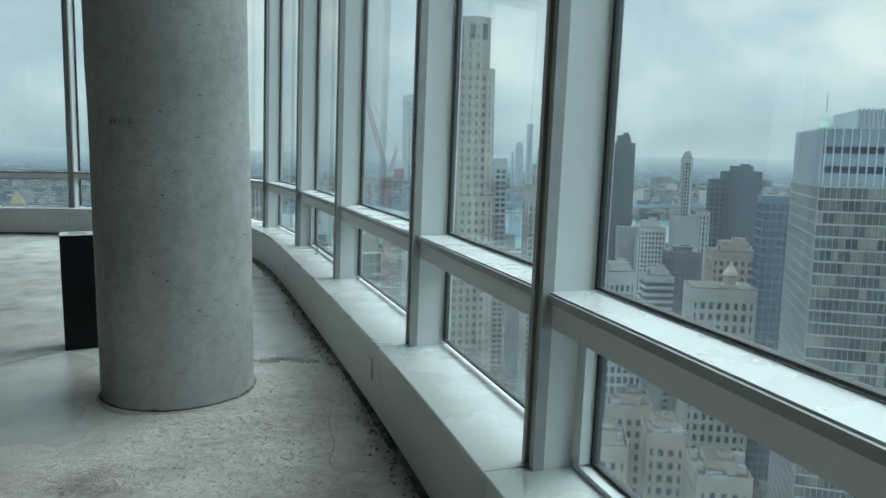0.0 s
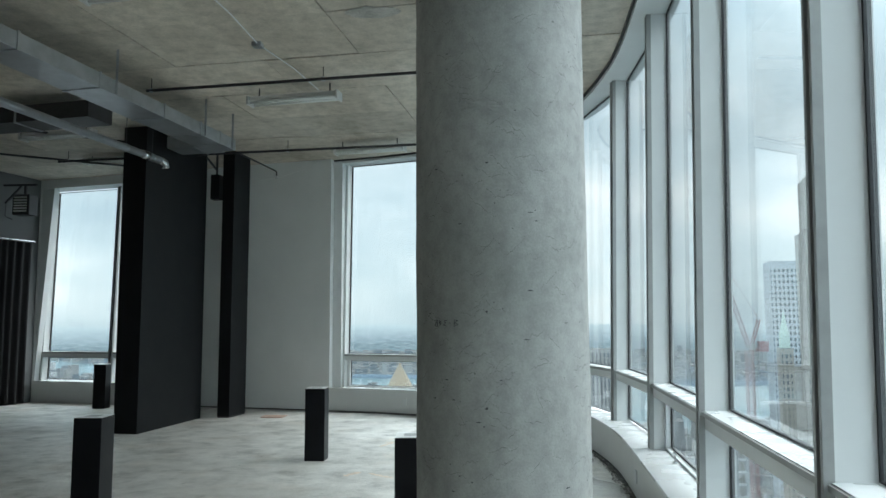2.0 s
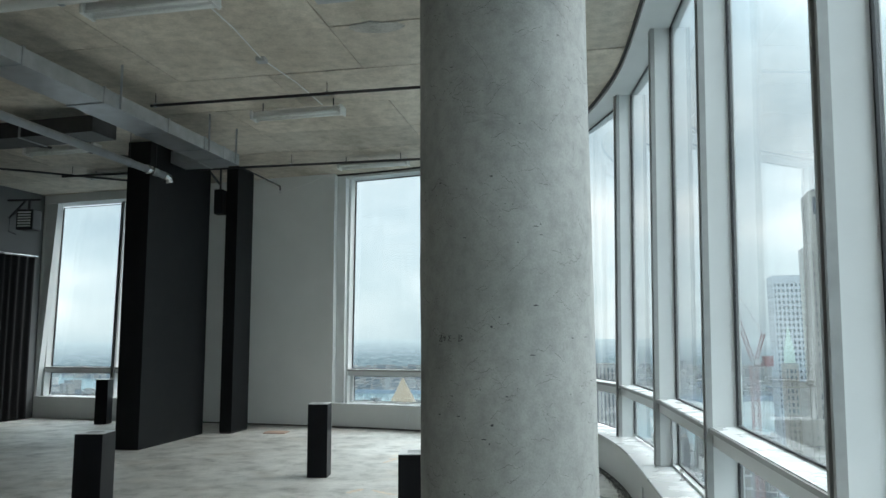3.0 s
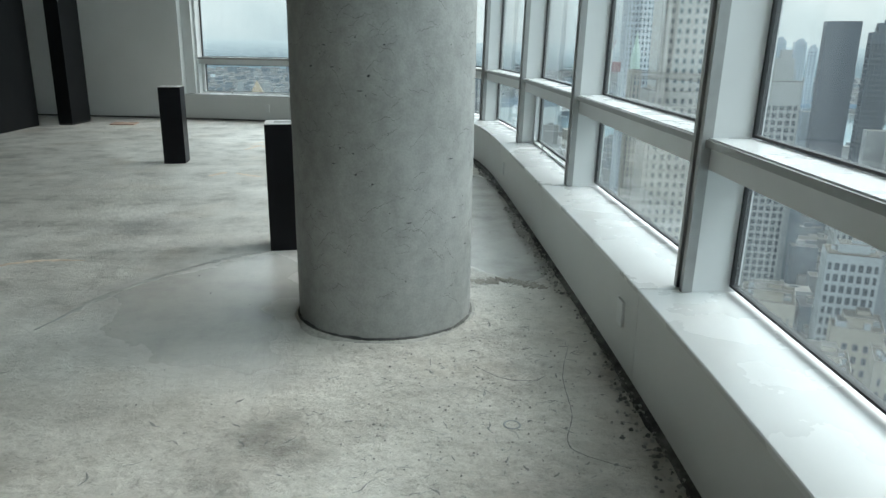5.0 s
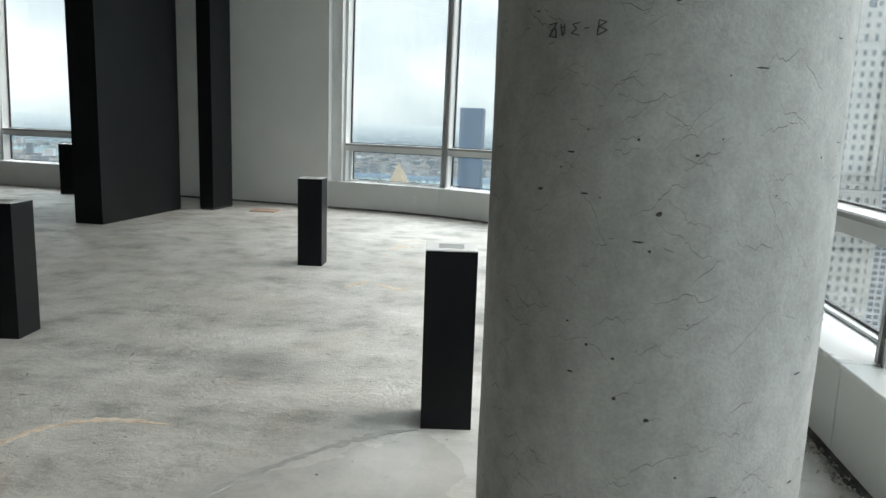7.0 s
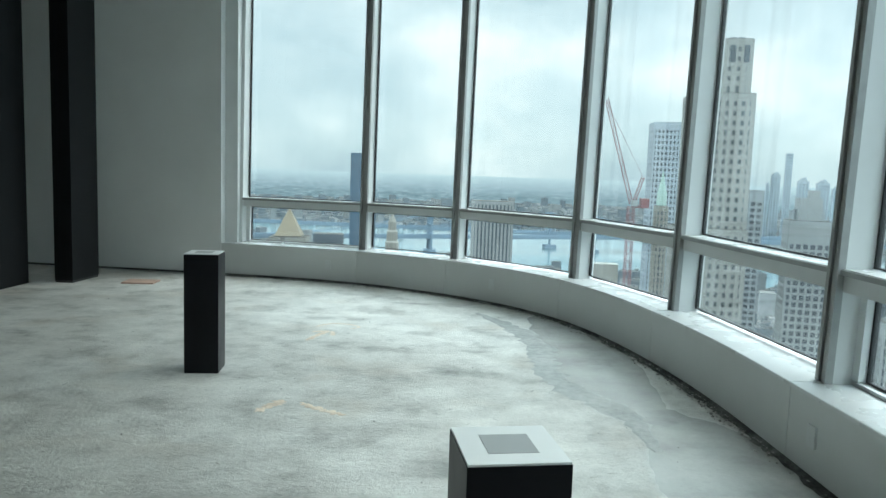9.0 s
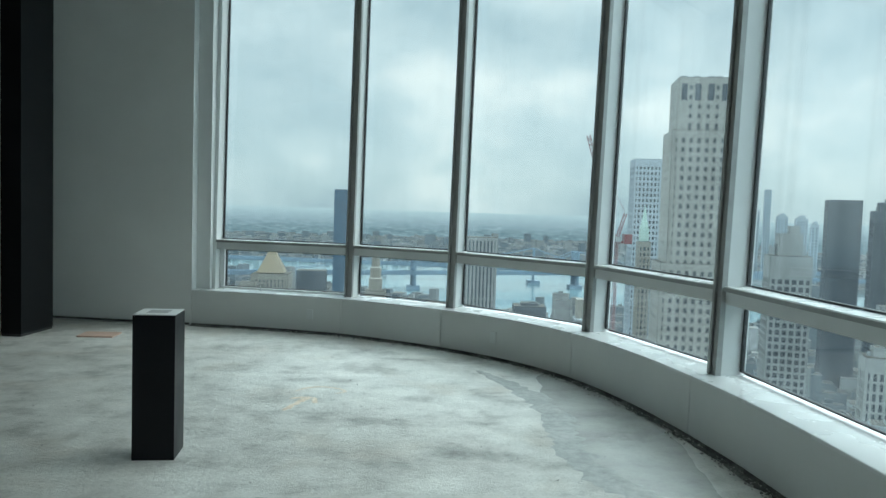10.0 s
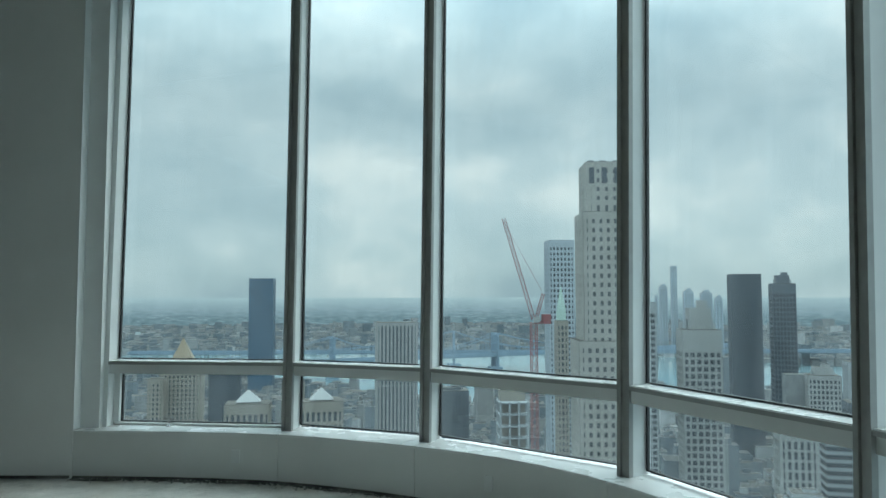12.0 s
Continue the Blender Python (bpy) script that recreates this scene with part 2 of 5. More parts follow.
def glass_material():
    """A thin clear pane, tinted a little and filmed with dust, with mirror gloss by Fresnel."""
    m = bpy.data.materials.new("window_glass")
    m.use_nodes = True
    n, l = m.node_tree.nodes, m.node_tree.links
    n.clear()
    out = n.new("ShaderNodeOutputMaterial")
    tr = n.new("ShaderNodeBsdfTransparent")
    tr.inputs["Color"].default_value = (0.93, 0.965, 0.965, 1)
    gl = n.new("ShaderNodeBsdfGlossy")
    gl.inputs["Roughness"].default_value = 0.0
    # dust film; its milky veil also stands in for haze over the city
    du = n.new("ShaderNodeBsdfTranslucent")
    du.inputs["Color"].default_value = (0.8, 0.85, 0.9, 1)
    lw = n.new("ShaderNodeLayerWeight")
    lw.inputs["Blend"].default_value = 0.5
    pw = n.new("ShaderNodeMath")
    pw.operation = "POWER"
    pw.inputs[1].default_value = 5.0
    l.new(lw.outputs["Facing"], pw.inputs[0])
    fr = n.new("ShaderNodeMath")
    fr.operation = "MULTIPLY_ADD"
    fr.inputs[1].default_value, fr.inputs[2].default_value = 0.96, 0.035
    l.new(pw.outputs[0], fr.inputs[0])
    streak = noise_node(n, l, 2.0, 5, 0.6, None, (3.0, 3.0, 0.5))
    df = ramp(n, l, streak.outputs["Fac"], ((0.35, 0.012), (0.75, 0.05)))
    m1 = n.new("ShaderNodeMixShader")
    l.new(df.outputs["Color"], m1.inputs["Fac"])
    l.new(tr.outputs[0], m1.inputs[1]), l.new(du.outputs[0], m1.inputs[2])
    m2 = n.new("ShaderNodeMixShader")
    l.new(fr.outputs[0], m2.inputs["Fac"])
    l.new(m1.outputs[0], m2.inputs[1]), l.new(gl.outputs[0], m2.inputs[2])
    l.new(m2.outputs[0], out.inputs["Surface"])
    return m


def facade(name, color, rough=0.7, vary=0.12, metal=0.0):
    m, n, l, b = mat_base(name, rough, metal)
    t = noise_node(n, l, 0.06, 5, 0.6)
    t2 = noise_node(n, l, 0.9, 3, 0.6)
    r = ramp(n, l, t.outputs["Fac"], ((0.3, tuple(c * (1 - vary) for c in color)), (0.7, tuple(min(1, c * (1 + vary)) for c in color))))
    g = ramp(n, l, t2.outputs["Fac"], ((0.3, 0.88), (0.7, 1.0)))
    l.new(mix_col(n, l, 1.0, r.outputs["Color"], g.outputs["Color"], "MULTIPLY"), b.inputs["Base Color"])
    return m


def island_material(name, stops, rough=0.8):
    """Each separate body of the mesh takes its own tone."""
    m, n, l, b = mat_base(name, rough)
    g = n.new("ShaderNodeNewGeometry")
    r = ramp(n, l, g.outputs["Random Per Island"], stops)
    t = noise_node(n, l, 0.12, 4, 0.6)
    k = ramp(n, l, t.outputs["Fac"], ((0.3, 0.75), (0.7, 1.1)))
    l.new(mix_col(n, l, 1.0, r.outputs["Color"], k.outputs["Color"], "MULTIPLY"), b.inputs["Base Color"])
    return m


M_FLOOR = floor_material()
M_COLUMN = concrete("column_concrete", (0.26, 0.267, 0.255), (0.355, 0.362, 0.347), (0.435, 0.442, 0.425), 0.5, 1.5, 0.4, 0.22, (1, 1, 0.45))
M_CEILING = concrete("ceiling_concrete", (0.47, 0.415, 0.335), (0.70, 0.63, 0.53), (0.82, 0.76, 0.66), 0.8, 0.6, 0.6, 0.5, (1.0, 0.5, 1.0), 0.2)
# mortar tones; the near-black also carries shade of gaps and joints
M_GAP = concrete("mortar_and_gap_shade", (0.03, 0.03, 0.029), (0.11, 0.108, 0.102), (0.27, 0.265, 0.25), 0.9, 3.0, 0.9, 1.0)
M_CHIP = island_material("mortar_chips", ((0.0, (0.15, 0.148, 0.14)), (0.5, (0.36, 0.35, 0.325)), (1.0, (0.58, 0.57, 0.54))), 0.9)
M_SCAR = concrete("pale_scar", (0.42, 0.40, 0.36), (0.52, 0.50, 0.46), (0.62, 0.60, 0.56), 0.85, 5.0, 0.7, 0.9)
M_WALL = plain("white_plasterboard_paint", (0.74, 0.755, 0.745), 0.6, vary=0.04, scale=1.2, bump=0.12, bump_scale=60)
M_WHITE = plain("white_wall_paint", (0.65, 0.665, 0.655), 0.55, vary=0.04, scale=1.5, bump=0.12, bump_scale=60)
M_SILL = plain("white_enamel", (0.69, 0.705, 0.705), 0.28, vary=0.03, scale=3.0)
M_FRAME = plain("white_frame_enamel", (0.70, 0.72, 0.72), 0.4, vary=0.04, scale=3.0)
M_CAP = plain("grey_anodised_aluminium", (0.34, 0.35, 0.345), 0.45, 0.3, vary=0.10, scale=9.0)
M_GASKET = plain("black_gasket", (0.015, 0.016, 0.018), 0.6)
M_GLASS = glass_material()
# black of the unseen walls, picked to swallow bounce light
M_BLACKWALL = plain("unseen_wall_black", (0.03, 0.031, 0.033), 0.7, vary=0.1, scale=1.2, bump=0.1)
M_DARKWALL = plain("dark_grey_wall_paint", (0.16, 0.165, 0.17), 0.7, vary=0.08, scale=1.2, bump=0.1)
M_BLACK = plain("matt_black_paint", (0.0095, 0.0105, 0.0118), 0.55, vary=0.25, scale=2.5, bump=0.08, bump_scale=80)
M_PED = plain("satin_black_laminate", (0.0065, 0.0073, 0.0092), 0.4, vary=0.25, scale=3.0)
for m_ in (M_BLACK, M_PED):
    m_.node_tree.nodes["Principled BSDF"].inputs["Specular IOR Level"].default_value = 0.2
M_CARD = plain("white_card", (0.78, 0.79, 0.78), 0.5, vary=0.03)
M_CURTAIN = plain("black_velvet", (0.014, 0.014, 0.016), 0.9, vary=0.3, scale=14.0)
M_GALV = plain("galvanised_steel", (0.44, 0.46, 0.48), 0.36, 0.75, vary=0.16, scale=5.0)
M_PIPE = plain("dark_steel_pipe", (0.06, 0.06, 0.062), 0.5, 0.4, vary=0.2, scale=8.0)
M_CHROME = plain("bare_steel", (0.55, 0.56, 0.57), 0.25, 0.9, vary=0.08)
M_LAMP = plain("lamp_housing_white", (0.70, 0.70, 0.68), 0.45, vary=0.04)
M_TUBE = plain("frosted_tube", (0.82, 0.83, 0.80), 0.3, vary=0.02)
M_WPIPE = plain("white_pvc_pipe", (0.66, 0.66, 0.63), 0.4, vary=0.05)
M_PINK = plain("salmon_board", (0.56, 0.39, 0.31), 0.7, vary=0.12, scale=12, bump=0.3)
M_INK = plain("marker_ink", (0.03, 0.03, 0.035), 0.6)
M_CHALK = concrete("chalk_paint", (0.70, 0.56, 0.44), (0.88, 0.74, 0.60), (0.95, 0.86, 0.74), 0.9, 8.0, 0.9, 0.3)
M_WHITEPL = plain("white_outlet_plastic", (0.68, 0.70, 0.70), 0.4, vary=0.03)
M_UNIT = plain("grey_unit_plastic", (0.36, 0.37, 0.37), 0.5, vary=0.06)
# city; the far ones take haze into their pale bluish tones
C_BEIGE = facade("limestone_facade", (0.25, 0.242, 0.225))
C_CREAM = facade("cream_stone", (0.205, 0.19, 0.165))
C_WINDOW = facade("apartment_windows", (0.075, 0.083, 0.09), 0.25, 0.3)
C_WHITE = facade("white_precast", (0.235, 0.242, 0.243))
C_GREY = facade("grey_precast", (0.22, 0.24, 0.255))
C_SILVER = facade("steel_and_far_haze_cladding", (0.28, 0.32, 0.36), 0.45)
C_DARK = facade("dark_metal_cladding", (0.05, 0.065, 0.082), 0.5)
C_BLUE = facade("blue_curtain_wall", (0.06, 0.105, 0.155), 0.3)
C_GLASS = facade("office_glazing", (0.045, 0.056, 0.068), 0.22, 0.3)
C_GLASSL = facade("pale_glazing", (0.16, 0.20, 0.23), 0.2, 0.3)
C_GOLD = facade("gilded_tiles", (0.17, 0.13, 0.08), 0.5)
C_COPPER = facade("green_copper", (0.30, 0.40, 0.36), 0.7)
C_RED = facade("red_crane_paint", (0.16, 0.036, 0.04), 0.5)
C_ROOF = facade("roof_membrane", (0.042, 0.037, 0.03), 0.9, 0.3)
C_ROOFS = island_material("town_roofs", ((0.0, (0.016, 0.018, 0.02)), (0.5, (0.034, 0.033, 0.03)), (0.85, (0.055, 0.048, 0.04)), (1.0, (0.12, 0.118, 0.112))), 0.9)
C_BRIDGE = facade("blue_grey_steelwork", (0.14, 0.20, 0.26), 0.7)
C_TOWN = island_material("town_fabric", ((0.0, (0.075, 0.10, 0.12)), (0.35, (0.12, 0.145, 0.165)), (0.65, (0.17, 0.175, 0.175)), (0.9, (0.20, 0.215, 0.225)), (1.0, (0.30, 0.31, 0.32))), 0.85)
C_GROUND = concrete("streets_and_trees", (0.05, 0.075, 0.075), (0.085, 0.11, 0.12), (0.14, 0.16, 0.17), 0.9, 0.012, 0.7, 0.0)
m_, n_, l_, b_ = mat_base("river_water", 0.12)
b_.inputs["Base Color"].default_value = (0.10, 0.16, 0.18, 1)
t_ = noise_node(n_, l_, 0.05, 4)
bp_ = n_.new("ShaderNodeBump")
bp_.inputs["Strength"].default_value, bp_.inputs["Distance"].default_value = 0.4, 2.0
l_.new(t_.outputs["Fac"], bp_.inputs["Height"]), l_.new(bp_.outputs["Normal"], b_.inputs["Normal"])
C_WATER = m_
# glowing backdrop colour; haze is painted in, paler towards the horizon
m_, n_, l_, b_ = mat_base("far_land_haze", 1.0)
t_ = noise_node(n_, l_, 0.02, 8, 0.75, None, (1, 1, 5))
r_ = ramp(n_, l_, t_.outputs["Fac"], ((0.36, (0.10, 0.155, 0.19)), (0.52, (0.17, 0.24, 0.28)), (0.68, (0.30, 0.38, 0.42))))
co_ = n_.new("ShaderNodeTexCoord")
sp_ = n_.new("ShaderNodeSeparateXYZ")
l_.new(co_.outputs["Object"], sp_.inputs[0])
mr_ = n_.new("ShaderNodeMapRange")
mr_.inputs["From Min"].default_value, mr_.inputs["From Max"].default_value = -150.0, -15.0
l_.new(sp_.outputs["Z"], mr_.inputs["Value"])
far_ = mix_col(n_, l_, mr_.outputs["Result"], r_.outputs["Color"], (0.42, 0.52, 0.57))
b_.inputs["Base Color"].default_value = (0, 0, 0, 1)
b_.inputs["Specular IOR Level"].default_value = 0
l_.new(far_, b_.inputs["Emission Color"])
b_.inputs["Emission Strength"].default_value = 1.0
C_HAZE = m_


# ---------------------------------------------------------------- mesh building
class Geo:
    """Collects vertices and faces of one mesh."""

    def __init__(self):
        self.v, self.f = [], []

    def add(self, verts, faces):
        o = len(self.v)
        self.v += [tuple(p) for p in verts]
        self.f += [tuple(o + i for i in q) for q in faces]
        return self

    def prism(self, ring, lo, hi):
        """Upright prism over a counter-clockwise ring of (x, y)."""
        k = len(ring)
        return self.add([(x, y, lo) for x, y in ring] + [(x, y, hi) for x, y in ring],
                        [tuple(range(k - 1, -1, -1)), tuple(range(k, 2 * k))] + [(i, (i + 1) % k, k + (i + 1) % k, k + i) for i in range(k)])

    def box(self, x0, y0, z0, x1, y1, z1):
        return self.prism([(x0, y0), (x1, y0), (x1, y1), (x0, y1)], z0, z1)

    def hexa(self, low, high):
        """A block from four lower and four upper corners, both counter-clockwise."""
        return self.add([*low, *high], [(3, 2, 1, 0), (4, 5, 6, 7), (0, 1, 5, 4), (1, 2, 6, 5), (2, 3, 7, 6), (3, 0, 4, 7)])

    def bar(self, a, b, w, h=None):
        """A square bar from a to b."""
        a, b, h = Vector(a), Vector(b), h or w
        d = (b - a).normalized()
        s = d.cross(Vector((0, 0, 1)))
        s = s.normalized() if s.length > 1e-4 else Vector((1, 0, 0))
        u = s.cross(d)
        s, u = s * w / 2, u * h / 2
        return self.hexa([a - s - u, a + s - u, a + s + u, a - s + u], [b - s - u, b + s - u, b + s + u, b - s + u])

    def tube(self, pts, r, k=10):
        """A round pipe along points."""
        pts = [Vector(p) for p in pts]
        o, n = len(self.v), len(pts)
        for i, p in enumerate(pts):
            d = (pts[min(i + 1, n - 1)] - pts[max(i - 1, 0)]).normalized()
            s = d.cross(Vector((0, 0, 1)))
            s = s.normalized() if s.length > 1e-3 else Vector((1, 0, 0))
            u = s.cross(d)
            self.v += [tuple(p + (s * math.cos(a) + u * math.sin(a)) * r) for a in (2 * math.pi * j / k for j in range(k))]
        for i in range(n - 1):
            for j in range(k):
                self.f.append((o + i * k + j, o + i * k + (j + 1) % k, o + (i + 1) * k + (j + 1) % k, o + (i + 1) * k + j))
        self.f += [tuple(o + j for j in range(k - 1, -1, -1)), tuple(o + (n - 1) * k + j for j in range(k))]
        return self

    def lathe(self, cx, cy, prof, k=24):
        """A round body from (radius, height) pairs, bottom to top."""
        o = len(self.v)
        for r, z in prof:
            self.v += [(cx + r * math.cos(2 * math.pi * j / k), cy + r * math.sin(2 * math.pi * j / k), z) for j in range(k)]
        for i in range(len(prof) - 1):
            for j in range(k):
                self.f.append((o + i * k + j, o + i * k + (j + 1) % k, o + (i + 1) * k + (j + 1) % k, o + (i + 1) * k + j))
        self.f += [tuple(o + j for j in range(k - 1, -1, -1)), tuple(o + (len(prof) - 1) * k + j for j in range(k))]
        return self


def world_of(ob):
    m = Matrix.Identity(4)
    while ob:
        m = ob.matrix_basis @ m
        ob = ob.parent
    return m


def part(name, geo, material, parent=None, label="", bevel=0.0, smooth=False, kind=""):
    """One mesh object, given in world coordinates, under its thing."""
    me = bpy.data.meshes.new(name)
    me.from_pydata(geo.v, [], geo.f)
    if bevel:
        bm = bmesh.new()
        bm.from_mesh(me)
        bmesh.ops.bevel(bm, geom=bm.edges[:], offset=bevel, segments=2, profile=0.7, affect="EDGES", clamp_overlap=True)
        bm.to_mesh(me)
        bm.free()
    if parent:
        me.transform(world_of(parent).inverted())
    me.materials.append(material)
    if smooth:
        me.polygons.foreach_set("use_smooth", [True] * len(me.polygons))
        me.update()
    ob = new(name, me)
    ob.parent = parent
    if label or kind:
        tagged(ob, label, kind=kind)
    return ob


def thing(name, at, label, category, group="", kind="", turn=0.0):
    e = new(name)
    e.empty_display_size = 0.1
    e.matrix_basis = pose(*at, 0, 0, turn)
    return tagged(e, label, category, group, kind)


def structure(name, geo, material, label, category, smooth=False):
    return tagged(part(name, geo, material, smooth=smooth), label, category, kind="structure")


# ---------------------------------------------------------------- plan
LEAN_OUT = 0.025          # the window wall leans outwards by this much a metre
SILL, RAIL, CEIL = 0.46, 1.105, 5.0
CTRL = [(-0.75, -8.6), (-0.3, -6.6), (0.32, -4.3), (0.78, -2.0), (1.06, 0.3), (1.24, 2.31), (1.37, 4.15), (1.46, 6.35), (1.53, 8.6), (1.535, 9.7),
        (1.46, 10.6), (1.31, 11.5), (1.03, 12.38), (0.58, 13.12), (-0.02, 13.72), (-0.67, 14.2), (-1.33, 14.58), (-2.17, 14.88), (-3.217, 15.147), (-3.8, 15.28)]


def smooth_line(ctrl, steps=14):
    out = []
    for i in range(1, len(ctrl) - 2):
        p0, p1, p2, p3 = (Vector(c) for c in ctrl[i - 1:i + 3])
        for k in range(steps):
            t = k / steps
            out.append(0.5 * (2 * p1 + (p2 - p0) * t + (2 * p0 - 5 * p1 + 4 * p2 - p3) * t * t + (3 * p1 - p0 - 3 * p2 + p3) * t ** 3))
    out.append(Vector(ctrl[-2]))
    return out


LINE = smooth_line(CTRL)
DIST = [0.0]
for p_, q_ in zip(LINE, LINE[1:]):
    DIST.append(DIST[-1] + (q_ - p_).length)


def edge(s, off=0.0, z=SILL):
    """The point of the window wall s metres along the ledge's front edge, off metres outwards of it, at height z."""
    s = min(max(s, 0.0), DIST[-1] - 1e-6)
    i = max(k for k in range(len(DIST) - 1) if DIST[k] <= s)
    a, b = LINE[i], LINE[i + 1]
    d = (b - a).normalized()
    p = a + d * (s - DIST[i])
    # the normal turns evenly between neighbours
    d0 = (LINE[min(i + 1, len(LINE) - 1)] - LINE[max(i - 1, 0)]).normalized()
    d1 = (LINE[min(i + 2, len(LINE) - 1)] - LINE[i]).normalized()
    t = (s - DIST[i]) / (DIST[i + 1] - DIST[i])
    d = (d0 * (1 - t) + d1 * t).normalized()
    w = off + LEAN_OUT * max(0.0, z - SILL)
    return Vector((p.x + d.y * w, p.y - d.x * w, z))


def edge_x(y):
    """The ledge front's x at a given y along the straight stretch."""
    return min(LINE, key=lambda p: abs(p.y - y)).x


def along(x, y):
    return min((DIST[i] for i in range(len(LINE))), key=lambda s: (edge(s).xy - Vector((x, y))).length)


MULLIONS = [along(*p) for p in ((0.5, -4.3), (0.98, -2.0), (1.25, 0.25), (1.43, 2.335), (1.605, 4.10), (1.695, 6.42), (1.72, 8.62), (1.66, 10.72), (1.2, 12.45), (0.02, 14.0), (-1.22, 14.71))] + [DIST[-1] - 0.19]


def along_y(y):
    """Metres along the ledge at which its front edge passes a given y, on the straight stretch."""
    i = max(k for k in range(len(LINE) // 2) if LINE[k].y <= y)
    return DIST[i] + (y - LINE[i].y) / (LINE[i + 1].y - LINE[i].y) * (DIST[i + 1] - DIST[i])


MULLIONS[3], MULLIONS[4] = along_y(2.375), along_y(4.07)
A_ = Vector((-3.217, 15.147))
B_ = Vector((-10.35, 16.55))
ALONG = (B_ - A_).normalized()
OUTW = Vector((-ALONG.y, ALONG.x)) * -1
if OUTW.y < 0:
    OUTW = -OUTW
INW = -OUTW
C_ = B_ + INW * 24.0
D_ = LINE[0] + Vector((-0.1, -0.2))


def ring_at(off, z=SILL):
    pts = [edge(s, off, z).xy for s in DIST[:-2:2]] + [edge(DIST[-1] - 0.001, off, z).xy]
    return [tuple(p) for p in pts] + [tuple(B_ + OUTW * max(off, 0.0)), tuple(C_), tuple(D_)]


# floor and ceiling
structure("floor", Geo().prism(ring_at(0.36), -0.35, 0.0), M_FLOOR, "scarred raw concrete floor slab with smooth fills", "floor")


def clip(poly, ring):
    for a, b in zip(ring, ring[1:] + ring[:1]):
        out, ex, ey = [], b[0] - a[0], b[1] - a[1]
        side = lambda p: ex * (p[1] - a[1]) - ey * (p[0] - a[0])
        for p, q in zip(poly, poly[1:] + poly[:1]):
            sp, sq = side(p), side(q)
            if sp >= 0:
                out.append(p)
            if (sp >= 0) != (sq >= 0):
                t = sp / (sp - sq)
                out.append((p[0] + (q[0] - p[0]) * t, p[1] + (q[1] - p[1]) * t))
        poly = out
        if len(poly) < 3:
            return []
    return poly


ceil = Geo()
# dark backing slab: shade of the open joints put into its colour
structure("ceiling_joint_shade", Geo().prism(ring_at(0.36, CEIL), CEIL + 0.032, CEIL + 0.3), M_GAP, "dark backing coloured as shade in the joints between formwork marks", "ceiling")
inner = ring_at(0.02, CEIL)
rnd = random.Random(4)
ca, sa = math.cos(radians(-5.3)), math.sin(radians(-5.3))
for iy in range(-24, 20):
    shift = rnd.choice((0.0, 0.0, 1.2))
    for ix in range(-8, 5):
        x0, y0, g = -1.45 + ix * 2.44 + shift, 9.5 + iy * 1.22, 0.007
        quad = [(x0 + g, y0 + g), (x0 + 2.44 - g, y0 + g), (x0 + 2.44 - g, y0 + 1.22 - g), (x0 + g, y0 + 1.22 - g)]
        quad = [(-1.45 + (x + 1.45) * ca - (y - 9.5) * sa, 9.5 + (x + 1.45) * sa + (y - 9.5) * ca) for x, y in quad]
        quad = clip(quad, inner)
        if quad:
            ceil.prism(quad, CEIL + rnd.uniform(-0.009, 0.004), CEIL + 0.031)
structure("ceiling", ceil, M_CEILING, "board-marked bare concrete ceiling", "ceiling")


# far wall with its window, side wall, back wall
def wall_block(g, t0, t1, z0, z1, o0=0.0, o1=0.42):
    """A block of the far wall, t metres along it from the ledge's end."""
    c = [A_ + ALONG * t0 + OUTW * o0, A_ + ALONG * t1 + OUTW * o0, A_ + ALONG * t1 + OUTW * o1, A_ + ALONG * t0 + OUTW * o1]
    if (c[1] - c[0]).cross(c[2] - c[1]) < 0:
        c.reverse()
    g.prism([tuple(p) for p in c], z0, z1)


T_END = (B_ - A_).length
W0, W1 = 3.75, T_END - 0.03
far = Geo()
wall_block(far, 0.0, W0, 0.0, CEIL)
wall_block(far, W0, W1, 0.0, SILL)
wall_block(far, W0, W1, 4.80, CEIL)
wall_block(far, W1, T_END + 0.3, 0.0, CEIL)
structure("wall_north", far, M_WALL, "plain white painted plasterboard wall", "wall")


def slab_between(a, b, thick, z0, z1):
    d = (b - a).normalized()
    o = Vector((d.y, -d.x)) * thick
    c = [tuple(a), tuple(a + o), tuple(b + o), tuple(b)]
    if (Vector(c[1]) - Vector(c[0])).cross(Vector(c[2]) - Vector(c[1])) < 0:
        c.reverse()
    return Geo().prism(c, z0, z1)


structure("wall_west", Geo().prism([tuple(B_ + ALONG * 0.25), tuple(C_ + ALONG * 0.25), tuple(C_), tuple(B_)], 0.0, CEIL + 0.01), M_DARKWALL, "dark grey painted side wall", "wall")
# unseen wall added behind the camera to darken the column's south-west side
structure("wall_light_block", Geo().box(-9.5, -4.86, 0.0, 0.62, -4.60, CEIL - 0.01), M_BLACKWALL, "unseen black wall added to keep light off the room", "wall")
# unseen wall closing the room, kept black against bounce
structure("wall_unseen_south", slab_between(C_, D_ + Vector((0.6, 0)), 0.25, 0.0, CEIL + 0.01), M_BLACKWALL, "unseen closing wall, black to cut bounce light", "wall")
# thin dark strip just above the floor along the wall foot
base = Geo()
wall_block(base, 0.02, W0, 0.012, 0.035, -0.03, -0.002)
structure("baseboard", base, M_GAP, "thin dark strip along the wall foot", "baseboard")


